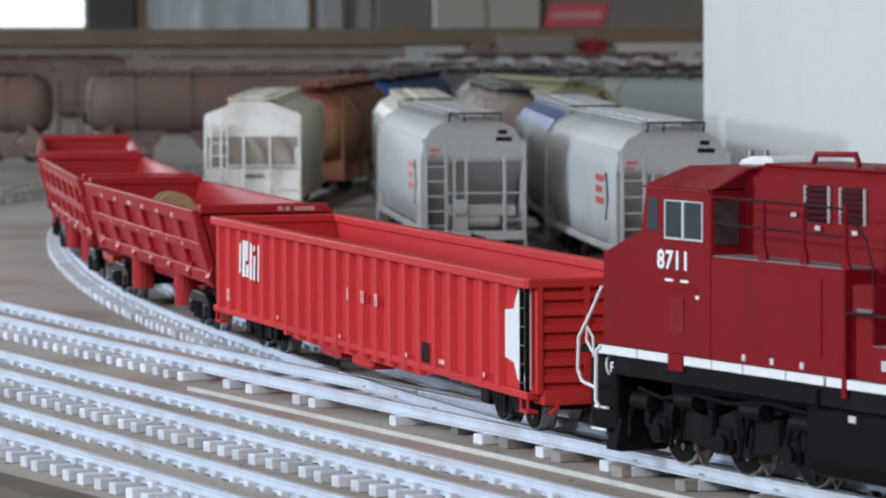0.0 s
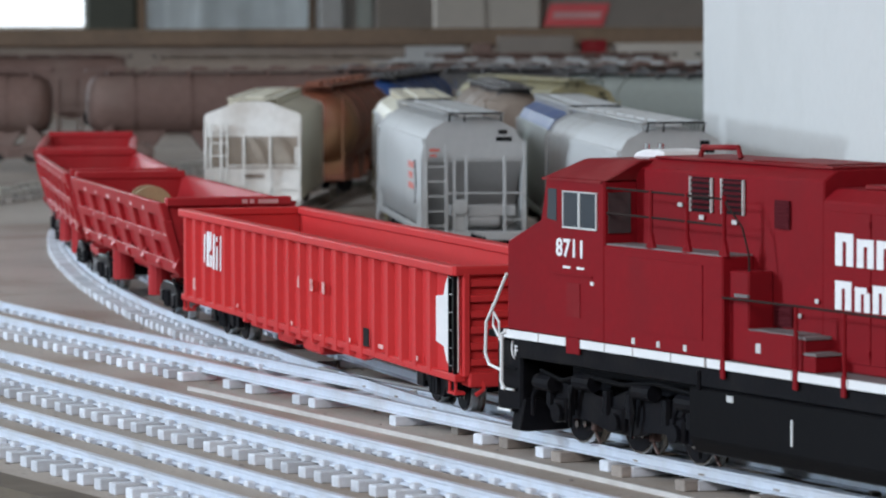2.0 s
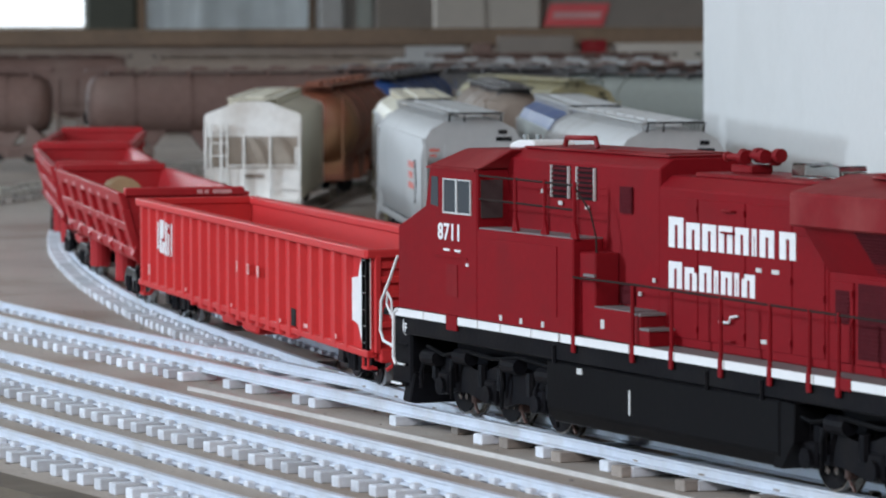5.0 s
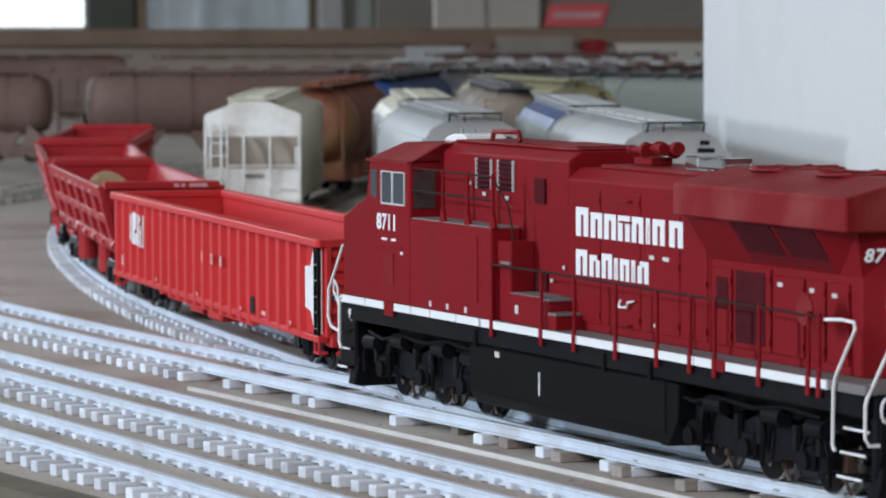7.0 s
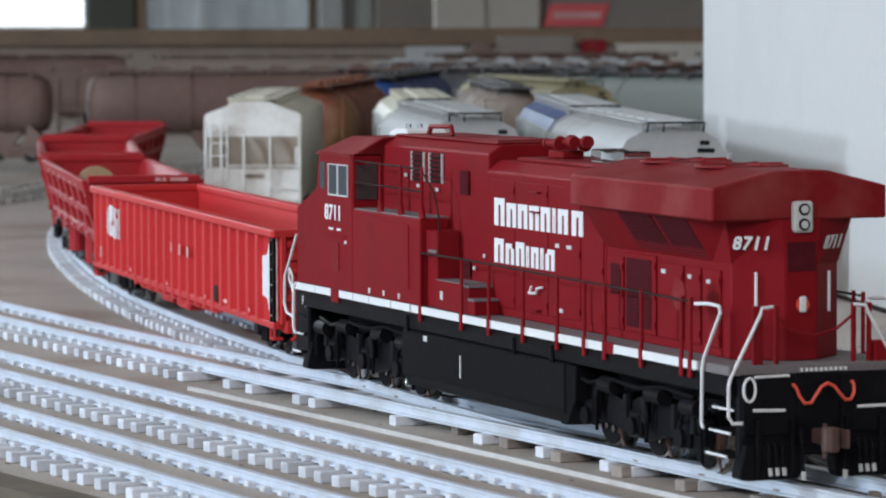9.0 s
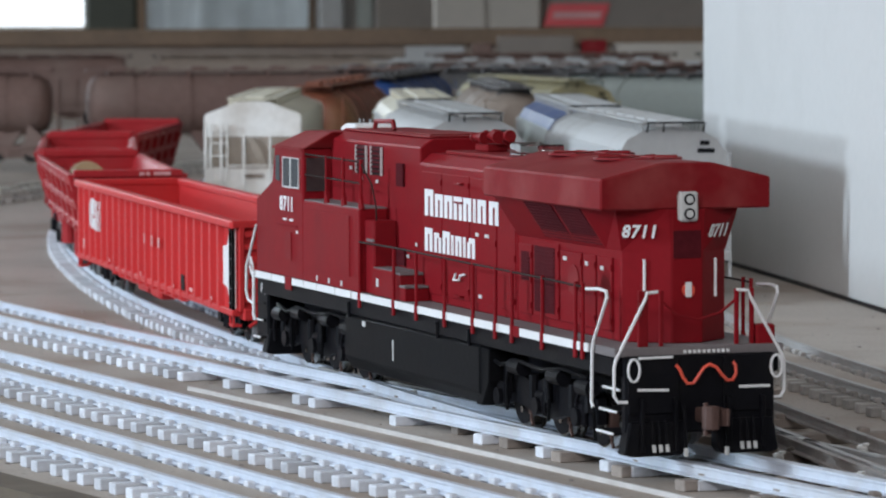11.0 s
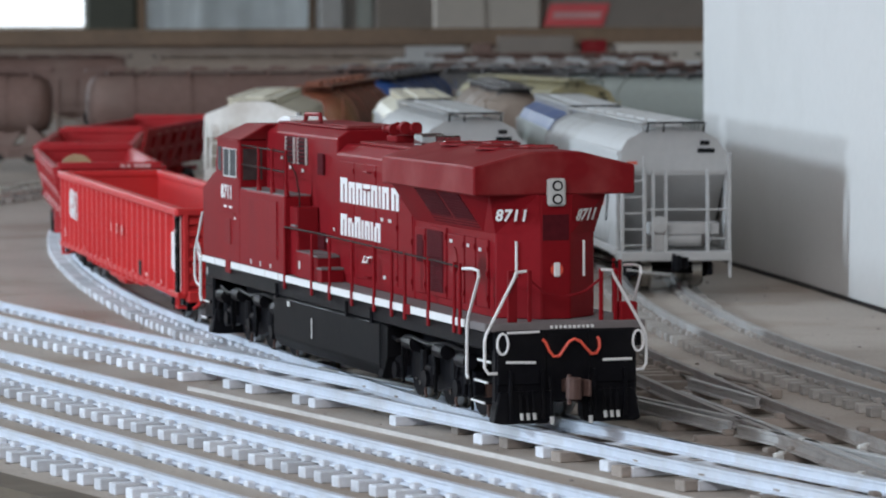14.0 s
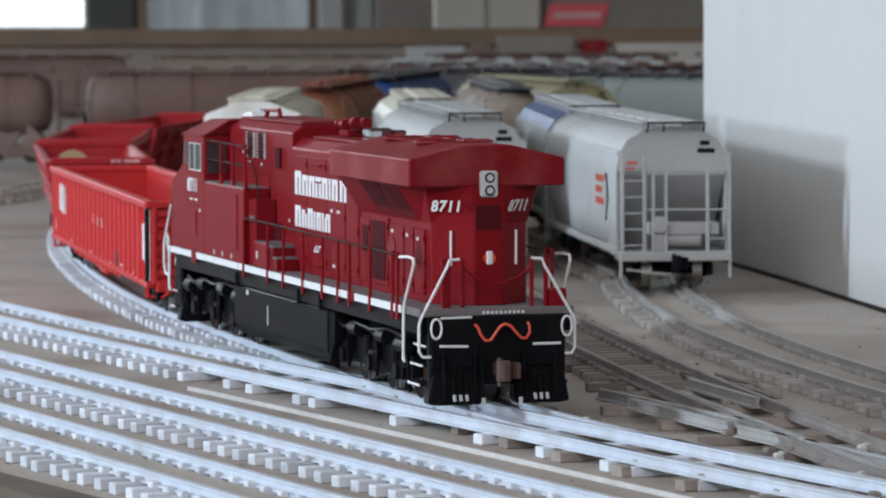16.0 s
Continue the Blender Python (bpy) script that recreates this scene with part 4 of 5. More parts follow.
            rod(bm, [(7, s * 15.8, 14), (8, s * 15.6, 9), (6.4, s * 15.2, 4)], 0.4)
            rod(bm, [(29, s * 15.2, 13), (31, s * 15, 8), (30.4, s * 14.4, 2.4)], 0.4)
            part("brake_pipe", bm, TANKM, t)
            bm = bmesh.new()
            for ax in (-22.5, 0, 22.5):
                box(bm, ax + 5.8, ax + 7.6, min(s * 9, s * 11), max(s * 9, s * 11), 3.0, 8.0, 0.3)
                rod(bm, [(ax + 6.6, s * 10.4, 3.2), (ax + 9.2, s * 11.4, 2.2), (ax + 10.6, s * 11.6, 1.2)], 0.35)
            part("brake_shoe", bm, RUST, t)
        bm = bmesh.new()
        box(bm, -26, 26, -8, 8, 7.5, 13.5, 0.6)
        part("motor_block", bm, BLACK, t)
        for ax in (-22.5, 0, 22.5):
            wheelset(t, ax, 6.1)
    for ob in L.children:
        if ob.type == "MESH":
            for o in (ob, *ob.children):
                for v in o.data.vertices:
                    v.co.x = along_body(v.co.x)
        else:
            ob.location.x = along_body(ob.location.x)
    return L


RAILWIRE = paint("dark_wire", (0.03, 0.02, 0.018), 0.7, 0, 0.1, 500, 50, 0, spec=0.1)
WINLIT = paint("dark_cab_pane", (0.06, 0.05, 0.05), 0.1, 0, 0.3, 300, 120, 0, spec=0.3)
GRILLE = paint("dark_red_screen", (0.075, 0.008, 0.012), 0.7, 0, 0.25, 900, 60, 0.2, spec=0.08)
LAMPG = paint("pale_grey_plastic", (0.60, 0.61, 0.60), 0.35, 0, 0.05)
LOCO = locomotive()
# ---- gondola; +x is the end towards the locomotive ----
def gondola():
    G = thing("gondola_car", "bright red ribbed empty model gondola car", "freight car")
    X, Y, Z0, Z1 = 125.2, 16.4, 8.6, 31.9
    for s in (-1, 1):
        bm = bmesh.new()
        prism(bm, [(-X, 11.0), (-X + 6, 8.4), (-60, 8.0), (-52, 6.6), (52, 6.6), (60, 8.0), (X - 6, 8.4), (X, 11.0), (X, Z1), (-X, Z1)], "y", *sorted((s * (Y - 1.0), s * Y)))
        part("side_sheet", bm, GOND, G)
        n = 22
        for k in range(n):
            x = -X + 5.5 + (2 * X - 24) * k / (n - 1)
            bm = bmesh.new()
            z0 = 9.2 if abs(x) > 60 else 7.4
            prism(bm, [(x - 2.0, s * Y), (x - 1.25, s * (Y + 1.5)), (x + 1.25, s * (Y + 1.5)), (x + 2.0, s * Y)], "z", z0, Z1 - 1.0)
            part("rib", bm, GOND, G)
        bm = bmesh.new()
        box(bm, -X - 0.6, X + 0.6, *sorted((s * (Y - 1.6), s * (Y + 1.9))), Z1 - 1.1, Z1 + 0.9, 0.3)
        part("top_rim", bm, GOND, G)
        bm = bmesh.new()
        box(bm, -X, X, *sorted((s * (Y - 1.2), s * (Y + 1.3))), 8.2, 9.8, 0.2)
        part("bottom_sill", bm, GOND, G)
    bm = bmesh.new()
    box(bm, -X + 1, X - 1, -Y + 0.8, Y - 0.8, 9.0, 10.2)
    part("floor_plate", bm, GOND, G)
    for e in (-1, 1):
        bm = bmesh.new()
        box(bm, *sorted((e * (X - 1.2), e * X)), -Y, Y, 9.0, Z1)
        part("end_sheet", bm, GOND, G)
        bm = bmesh.new()
        box(bm, *sorted((e * (X - 1.8), e * (X + 1.6))), -Y - 1.6, Y + 1.6, Z1 - 1.0, Z1 + 1.0, 0.3)
        part("end_rim", bm, GOND, G)
        for z in (12.4, 15.8, 19.2, 22.6, 26.0, 29.2):
            bm = bmesh.new()
            box(bm, *sorted((e * X, e * (X + 1.3))), -14.6, 14.6, z - 0.8, z + 0.8, 0.25)
            part("end_rib", bm, GOND, G)
        for y in (-15.4, -5.2, 5.2, 15.4):
            bm = bmesh.new()
            box(bm, *sorted((e * X, e * (X + 1.7))), y - 0.7, y + 0.7, 9.4, 31.6, 0.2)
            part("end_post", bm, GOND, G)
        bm = bmesh.new()
        box(bm, *sorted((e * (X - 4), e * (X + 2.2))), -15, 15, 7.2, 10.4, 0.3)
        part("end_beam", bm, GOND, G)
        knuckle(G, e * (X + 1), e)
        for y in (-12, 12):
            bm = bmesh.new()
            rod(bm, [(e * (X + 1.6), y, 9), (e * (X + 2.4), y, 6.8), (e * (X + 2.4), y * 1.15, 5.6)], 0.5)
            box(bm, *sorted((e * (X - 6), e * (X - 1))), min(y * 1.25, y * 1.45), max(y * 1.25, y * 1.45), 5.4, 6.0)
            rod(bm, [(e * (X - 5.6), y * 1.42, 5.6), (e * (X - 5.6), y * 1.42, 9)], 0.35)
            rod(bm, [(e * (X - 1.4), y * 1.42, 5.6), (e * (X - 1.4), y * 1.42, 9)], 0.35)
            part("stirrup_step", bm, GOND, G)
    # half-round end marking: white field with a dark wedge
    for s in (-1, 1):
        bm = bmesh.new()
        prism(bm, [(X - 1.2, 31.0), (X - 7.0, 31.0), (X - 9.5, 28.8), (X - 11.2, 26.0), (X - 17.4, 25.4), (X - 18.3, 20.6), (X - 17.4, 15.8), (X - 11.2, 15.0), (X - 9.0, 12.0), (X - 5.5, 10.2), (X - 1.2, 10.2)], "y", *sorted((s * (Y - 0.1), s * (Y + 0.3))))
        part("end_emblem", bm, WHITE, G, "white half-round emblem")
        bm = bmesh.new()
        prism(bm, [(X - 1.2, 11.0), (X - 1.2, 30.4), (X - 4.2, 29.6), (X - 5.2, 25.4), (X - 7.0, 24.4), (X - 7.2, 17.0), (X - 5.2, 16.0), (X - 3.6, 11.8)], "y", *sorted((s * (Y + 0.25), s * (Y + 0.42))))
        part("emblem_wedge", bm, DKGREEN, G, "black wedge in the emblem")
        bm = bmesh.new()
        for x in (X - 1.6, X - 5.0):
            box(bm, x - 0.3, x + 0.3, *sorted((s * (Y + 0.3), s * (Y + 1.1))), 9.8, 30.8)
        for z in (11.4, 15.2, 19.0, 22.8, 26.6, 30.2):
            rod(bm, [(X - 5.0, s * (Y + 1.0), z), (X - 1.6, s * (Y + 1.0), z)], 0.26)
        part("corner_ladder", bm, TANKM, G, "black corner ladder")
        for a, b, z0, z1 in ((-97.6, -96.2, 20, 27.5), (-94.6, -92.0, 19.2, 28.4), (-91.4, -89.4, 23.4, 28.4), (-91.2, -88.8, 19.2, 22.4), (-87.6, -85.6, 18.8, 28.0), (-84.2, -82.6, 18.8, 25.0), (-84.0, -82.8, 26.2, 27.6), (-80, -78.8, 18.8, 28.0)):
            bm = bmesh.new()
            prism(bm, [(a, z0), (b, z0), (b + 0.5, z1), (a + 0.5, z1)], "y", *sorted((s * (Y + 1.52), s * (Y + 1.62))))
            part("mark_block", bm, WHITE, G)
        for a, w, z, h in ((-1.6, 1.0, 19.8, 2.8), (9.4, 1.0, 19.8, 2.8), (11.0, 1.0, 19.8, 2.8), (20.4, 0.6, 19.8, 2.8), (21.6, 1.0, 19.8, 2.8), (68, 4.0, 10.8, 1.0), (-110, 2.4, 12, 3), (-62, 1, 10.6, 1), (-8, 1, 10.2, 1), (44, 1, 10.2, 1), (98, 1, 10.6, 1)):
            bm = bmesh.new()
            box(bm, a, a + w, *sorted((s * (Y + 1.5), s * (Y + 1.62))), z, z + h)
            part("stencil", bm, FADED, G)
        bm = bmesh.new()
        box(bm, 56, 60.6, *sorted((s * (Y + 1.5), s * (Y + 1.66))), 10.4, 14.6)
        part("data_plate", bm, TANKM, G, "small black data plate")
    bm = bmesh.new()
    box(bm, -60, 60, -3, 3, 5.6, 9, 0.4)
    box(bm, -6, 10, -15.6, -9, 4.2, 7.6, 0.8)
    box(bm, -40, -24, -13, -6, 3.8, 8, 0.4)
    part("underframe", bm, GOND, G)
    for x in (-96, 96):
        small_truck(G, x)
    return G


FADED = paint("worn_white_stencil", (0.72, 0.42, 0.40), 0.6, 0, 0.2, 900, 200, 0.0, (0.60, 0.06, 0.05), 0.6)
DKGREEN = paint("worn_black_green", (0.022, 0.028, 0.022), 0.5, 0, 0.2, 600, 60, 0.05)
GON = gondola()


# ---- side-dump cars ----
def dump_car():
    D = thing("side_dump_car", "dull red model side-dump car with pocketed sides", "freight car", group="side-dump cars of the train")
    X = 88.1
    for s in (-1, 1):
        bm = bmesh.new()
        prism(bm, [(s * 12.0, 15.0), (s * 16.6, 34.6), (s * 17.6, 34.6), (s * 13.0, 15.0)], "x", -X, X)
        part("side_sheet", bm, DUMP, D)

        def skin(z, out=0.0):
            return s * (13.0 + (z - 15.0) * 4.6 / 19.6 + out)
        for z0, z1 in ((31.2, 35.2), (23.0, 25.8), (14.2, 18.0)):
            bm = bmesh.new()
            prism(bm, [(skin(z0, -0.2), z0), (skin(z0, 1.7), z0), (skin(z1, 1.7), z1), (skin(z1, -0.2), z1)], "x", -X, X, 0.2)
            part("side_beam", bm, DUMP, D)
        n = 7
        for k in range(n):
            x = -X + 4 + (2 * X - 8) * k / (n - 1)
            bm = bmesh.new()
            prism(bm, [(skin(15, -0.2), 15), (skin(15, 1.5), 15), (skin(34, 1.5), 34), (skin(34, -0.2), 34)], "x", x - 4.4, x + 4.4, 0.2)
            part("side_stake", bm, DUMP, D)
            bm = bmesh.new()
            z = 15.6
            prism(bm, [(skin(z, 1.4), z + 3.4), (skin(z, 2.7), z + 0.6), (skin(z, 1.4), z - 1.2)], "x", x + 3.4, x + 7.6)
            part("hinge_lug", bm, DUMP, D)
        bm = bmesh.new()
        for k in range(6):
            x = -60 + k * 23.0
            box(bm, x, x + (3.0 if k != 2 else 6.0), *sorted((skin(32.6, 1.5), skin(32.6, 1.8))), 31.9, 33.6)
            box(bm, x + 6, x + 7.4, *sorted((skin(24.4, 1.6), skin(24.4, 1.85))), 24.0, 25.0)
        part("stencil", bm, PALEPINK, D)
    bm = bmesh.new()
    box(bm, -X, X, -12.6, 12.6, 14.0, 15.4)
    part("floor_plate", bm, DUMP, D)
    for e in (-1, 1):
        bm = bmesh.new()
        prism(bm, [(-12.4, 14.6), (-17.4, 35.4), (17.4, 35.4), (12.4, 14.6)], "x", *sorted((e * (X - 1.4), e * X)), 0.2)
        part("end_sheet", bm, DUMP, D)
        bm = bmesh.new()
        box(bm, *sorted((e * (X - 2.0), e * (X + 1.8))), -17.6, 17.6, 34.2, 36.8, 0.4)
        part("end_bar", bm, DUMP, D)
        bm = bmesh.new()
        for y0, w in ((3.6, 1.6), (5.8, 1.2), (8.2, 5.6)):
            box(bm, *sorted((e * (X + 1.7), e * (X + 1.95))), y0, y0 + w, 34.9, 36.1)
        part("stencil", bm, PALEPINK, D)
        bm = bmesh.new()
        prism(bm, [(-18.6, 30), (-14.0, 13.4), (-12.0, 13.4), (-16.0, 30)], "x", *sorted((e * X, e * (X + 1.4))), 0.2)
        prism(bm, [(18.6, 30), (14.0, 13.4), (12.0, 13.4), (16.0, 30)], "x", *sorted((e * X, e * (X + 1.4))), 0.2)
        for z in (18, 23, 28):
            box(bm, *sorted((e * X, e * (X + 1.0))), -13.4, 13.4, z - 0.7, z + 0.7, 0.2)
        part("end_brace", bm, DUMP, D)
        bm = bmesh.new()
        box(bm, *sorted((e * (X - 3), e * (X + 9))), -11, 11, 8.6, 11, 0.3)
        part("end_platform", bm, DUMP, D)
        knuckle(D, e * (X + 5), e)
        bm = bmesh.new()
        for y in (-10.6, 10.6):
            disc(bm, (e * 34, y, 0), "z", 3.3, 4.4, 14, 14)
        part("dump_cylinder", bm, DUMP, D, "red upright air cylinder")
    bm = bmesh.new()
    box(bm, -X + 3, X - 3, -4, 4, 8.0, 12.6, 0.4)
    box(bm, -30, 30, -8, 8, 10, 14, 0.4)
    part("underframe", bm, DUMP, D)
    bm = bmesh.new()
    disc(bm, (0, -2.0, 7.0), "x", 3.0, -16, 4, 12)
    part("air_tank", bm, DUMP, D)
    for ob in D.children:
        for v in ob.data.vertices:
            v.co.z *= 0.95
    for x in (-63, 63):
        small_truck(D, x)
    return D


PALEPINK = paint("faded_stencil", (0.60, 0.30, 0.30), 0.6, 0, 0.2)
DUMPS = [dump_car()]
for k in range(2):
    n0 = len(WHEELS)
    first = [w for w in WHEELS if w[0].parent.parent == DUMPS[0]]
    o = copy_thing(DUMPS[0], Matrix.Identity(4))
    DUMPS.append(o)
    for tr in [c for c in o.children if c.name.startswith("truck")]:
        for w in tr.children:
            if w.name.startswith("wheelset"):
                WHEELS.append((w, w.location.x / MM, 5.2))

# a spool of wire lying in the first dump car rides with it
bm = bmesh.new()
for x0, x1, r in ((-5, -3.8, 6.4), (-3.8, 3.8, 4.8), (3.8, 5, 6.4)):
    disc(bm, (0, -6.5, 27.6), "x", r, x0, x1, 24, 0 if r > 5.5 else 1)
SPOOLM = paint("tan_wood", (0.42, 0.30, 0.16), 0.6, 0, 0.15, 400, 40, 0.1)
SPOOL = tagged(part("wire_spool", bm, (SPOOLM, TANKM)), "tan and black wire spool lying in the red dump car", "spool")


# ---- covered hopper cars ----
def hopper(body, end, mark, label, roofm=None, emblem=True, length=188.0, inset=8.0, boxy=False, walkm=None):
    H = thing("covered_hopper_car", label, "freight car", group="parked covered hopper cars")
    X = length / 2
    B = X - inset
    roofm = roofm or body
    walkm = walkm or roofm
    side = [(-13.5, 11.0), (-17.0, 13.0), (-17.8, 22.0), (-17.6, 36.0), (-16.6, 42.0), (-14.2, 46.0), (-9.0, 48.8), (0, 50.0)]
    if boxy:
        side = [(-17.5, 9.0), (-19.2, 11.0), (-19.3, 30.0), (-19.3, 36.0), (-19.2, 43.6), (-18.6, 45.0), (-9.0, 48.6), (-7.0, 49.6), (0, 50.0)]
    prof = side + [(-y, z) for y, z in reversed(side[:-1])]
    bm = bmesh.new()
    rings = []
    for x in (-B, -B + 4, B - 4, B):
        f = 0.985 if abs(x) == B else 1.0
        rings.append([bm.verts.new((x, y * f, 30 + (z - 30) * f)) for y, z in prof])
    for a, b in zip(rings, rings[1:]):
        for k in range(len(prof)):
            bm.faces.new((a[k], b[k], b[(k + 1) % len(prof)], a[(k + 1) % len(prof)]))
    part("body_shell", bm, body, H, smooth=True)
    for e in (-1, 1):
        bm = bmesh.new()
        up = [p for p in prof if p[1] >= 35.9]
        prism(bm, up, "x", *sorted((e * (B - 0.4), e * (B + 0.6))))
        part("end_sheet", bm, end, H)
        bm = bmesh.new()
        run_in = 5 if boxy else 26
        wide = 18.8 if boxy else 16.4
        prism(bm, [(e * (B + 0.2), 36.0), (e * (B + 0.2), 35.0), (e * (B - run_in), 11.0), (e * (B - run_in - 1), 12.0)], "y", -wide, wide)
        part("slope_sheet", bm, SOILED if boxy else end, H, "sloping end sheet in the open end frame")
        for s in (-1, 1):
            bm = bmesh.new()
            prism(bm, [(e * (B - 0.5), 36), (e * (B - 0.5), 11), (e * (B - 22), 11), (e * (B - 10), 20)], "y", *sorted((s * 16.6, s * 17.5)))
            part("end_gusset", bm, end, H)
        if boxy:
            bm = bmesh.new()
            prism(bm, [(-18.4, 6.0), (-18.6, 23.4), (18.6, 23.4), (18.4, 6.0), (9.0, 5.0), (-9.0, 5.0)], "x", *sorted((e * (X - 3.4), e * (X - 2.6))), 0.2)
            apron = part("end_apron", bm, end, H, "soiled white lower end sheet")
            bm = bmesh.new()
            box(bm, *sorted((e * (X - 2.6), e * (X - 2.2))), -3.5, 4.5, 19.6, 21.2, 0.1)
            box(bm, *sorted((e * (X - 2.6), e * (X - 2.3))), 2.0, 4.6, 8.0, 9.4, 0.1)
            part("stencil", bm, TAUPE, apron)
        posts = ((-18.6, 1.0), (-12.4, 0.9), (-3.4, 0.9), (7.0, 0.9), (18.6, 1.0)) if boxy else ((-16.8, 1.0), (-9.6, 0.9), (-7.0, 0.9), (-3.0, 0.9), (10.0, 1.0), (16.8, 1.0))
        for y, w in posts:
            bm = bmesh.new()
            box(bm, *sorted((e * (X - 2.0), e * (X - 0.6))), y - w / 2, y + w / 2, 9.2, 36.8 if abs(y) < 12 else 42.0, 0.15)
            part("end_post", bm, end, H)
        bm = bmesh.new()
        for z in (13.5, 18.5, 23.5, 28.5, 33.5, 38.5):
            rod(bm, [(e * (X - 0.8), -16.8, z), (e * (X - 0.8), -9.6, z)], 0.3)
        for y in (-16.4, -10.0):
            rod(bm, [(e * (X - 0.8), y, 11), (e * (X - 0.8), y, 41)], 0.35)
        rod(bm, [(e * (X - 0.8), -9.6, 24.5), (e * (X - 0.8), 16.8, 24.5)], 0.35)
        rod(bm, [(e * (X - 0.8), 10, 15.5), (e * (X - 0.8), 16.8, 15.5)], 0.3)
        part("end_ladder", bm, end, H)
        bm = bmesh.new()
        box(bm, *sorted((e * (B - 4), e * (X - 0.2))), -17.4, 17.4, 8.6, 11.6, 0.3)
        part("end_sill", bm, end, H)
        if boxy:
            knuckle(H, e * (X - 1), e)
            continue
        bm = bmesh.new()
        disc(bm, (0, -5.0, 20.0), "x", 2.6, *sorted((e * (X - 0.7), e * (X - 0.2))), 14)
        disc(bm, (0, -5.0, 20.0), "x", 0.8, *sorted((e * (X - 2.4), e * (X + 0.2))), 8)
        box(bm, *sorted((e * (X - 3), e * (X - 0.9))), -6.6, -3.4, 11.6, 17.0, 0.3)
        part("brake_wheel", bm, end, H)
        bm = bmesh.new()
        disc(bm, (e * (X - 6), 0, 15.4), "y", 2.6, -2.0, 8.4, 14)
        box(bm, *sorted((e * (X - 9), e * (X - 3))), -8, 14, 16.6, 20.4, 0.3)
        part("brake_cylinder", bm, end, H)
        bm = bmesh.new()
        for y in (-17.0, 17.0):
            rod(bm, [(e * (X - 1.4), y, 9), (e * (X - 1.4), y, 3.4)], 0.6)
        rod(bm, [(e * (X - 0.2), -15.5, 6.2), (e * (X + 0.4), -10, 5.4), (e * (X + 0.4), -2, 4.6)], 0.4)
        part("sill_step", bm, end, H)
        knuckle(H, e * (X - 1), e)
        bm = bmesh.new()
        box(bm, *sorted((e * (B + 0.6), e * (B + 0.8))), 8.6, 11.6, 44.2, 45.6)
        box(bm, *sorted((e * (B + 0.6), e * (B + 0.8))), 7.8, 13.2, 41.8, 43.2)
        part("stencil", bm, TANKM, H)
        bm = bmesh.new()
        box(bm, *sorted((e * (X - 0.7), e * (X - 0.5))), -15.4, -12.0, 38.6, 39.6)
        box(bm, *sorted((e * (X - 0.7), e * (X - 0.5))), -15.4, -13.0, 36.9, 37.6)
        part("warning_bars", bm, mark, H)
        bm = bmesh.new()
        for y0, y1 in ((-8.5, -3.5), (-3.5, 9.0)):
            rod(bm, [(e * (X - 3), y0, 48.6), (e * (X - 1.5), y0, 51.4), (e * (X - 1.5), y1, 51.4), (e * (X - 3), y1, 48.6)], 0.35)
        part("roof_grab", bm, TANKM, H)
    for s in (-1, 1):
        bm = bmesh.new()
        box(bm, -B, B, *sorted((s * 16.8, s * 18.0)), 10.2, 12.6, 0.3)
        part("side_sill", bm, body, H)
        bm = bmesh.new()
        prism(bm, [(s * 17.0, 41.2), (s * 17.4, 41.2), (s * 17.0, 42.6), (s * 16.4, 42.6)], "x", -B, B)
        part("roof_seam", bm, body, H)
        if emblem:
            for k in range(3):
                bm = bmesh.new()
                box(bm, X - 52, X - 34 - 4 * (k % 2), *sorted((s * 17.6, s * 17.95)), 24.5 + k * 3.6, 26.6 + k * 3.6)
                part("mark_block", bm, mark, H)
            bm = bmesh.new()
            prism(bm, [(X - 30, 20), (X - 26, 27), (X - 30, 35), (X - 28, 35), (X - 23, 27), (X - 28, 20)], "y", *sorted((s * 17.6, s * 17.95)))
            part("side_emblem", bm, TANKM, H)
    bm = bmesh.new()
    for s in (-1, 1):
        box(bm, -X + 3, X - 3, *sorted((s * 6.0, s * 10.0)), 51.0, 51.5, 0.1)
        k = -X + 5
        while k < X - 5:
            rod(bm, [(k, s * 9.6, 48.4), (k, s * 9.8, 51.1)], 0.28, 4)
            k += 7.4
    for e in (-1, 1):
        box(bm, *sorted((e * (X - 10), e * (X - 2))), -10, 10, 51.0, 51.5, 0.1)
    part("roof_walk", bm, walkm, H)
    for k in range(7):
        x = -X + 24 + k * (2 * X - 48) / 6
        bm = bmesh.new()
        box(bm, x - 9, x + 9, -4.2, 4.2, 49.6, 51.8, 0.4)
        part("roof_hatch", bm, walkm, H)
    if roofm is not body:
        bm = bmesh.new()
        prism(bm, [(y * 1.01, z + 0.35) for y, z in prof if z >= 41.9], "x", -B + 1, B - 1)
        part("roof_sheet", bm, roofm, H)
    for k in range(3):
        x = -50 + 50 * k
        bm = bmesh.new()
        va = [bm.verts.new(p) for p in ((x - 18, -12, 12), (x + 18, -12, 12), (x + 18, 12, 12), (x - 18, 12, 12))]
        vb = [bm.verts.new(p) for p in ((x - 5, -6, 4.5), (x + 5, -6, 4.5), (x + 5, 6, 4.5), (x - 5, 6, 4.5))]
        bm.faces.new(va)
        bm.faces.new(vb)
        for i in range(4):
            bm.faces.new((va[i], va[(i + 1) % 4], vb[(i + 1) % 4], vb[i]))
        part("outlet_bay", bm, body, H)
    for x in (-X + 24, X - 24):
        small_truck(H, x)
    return H


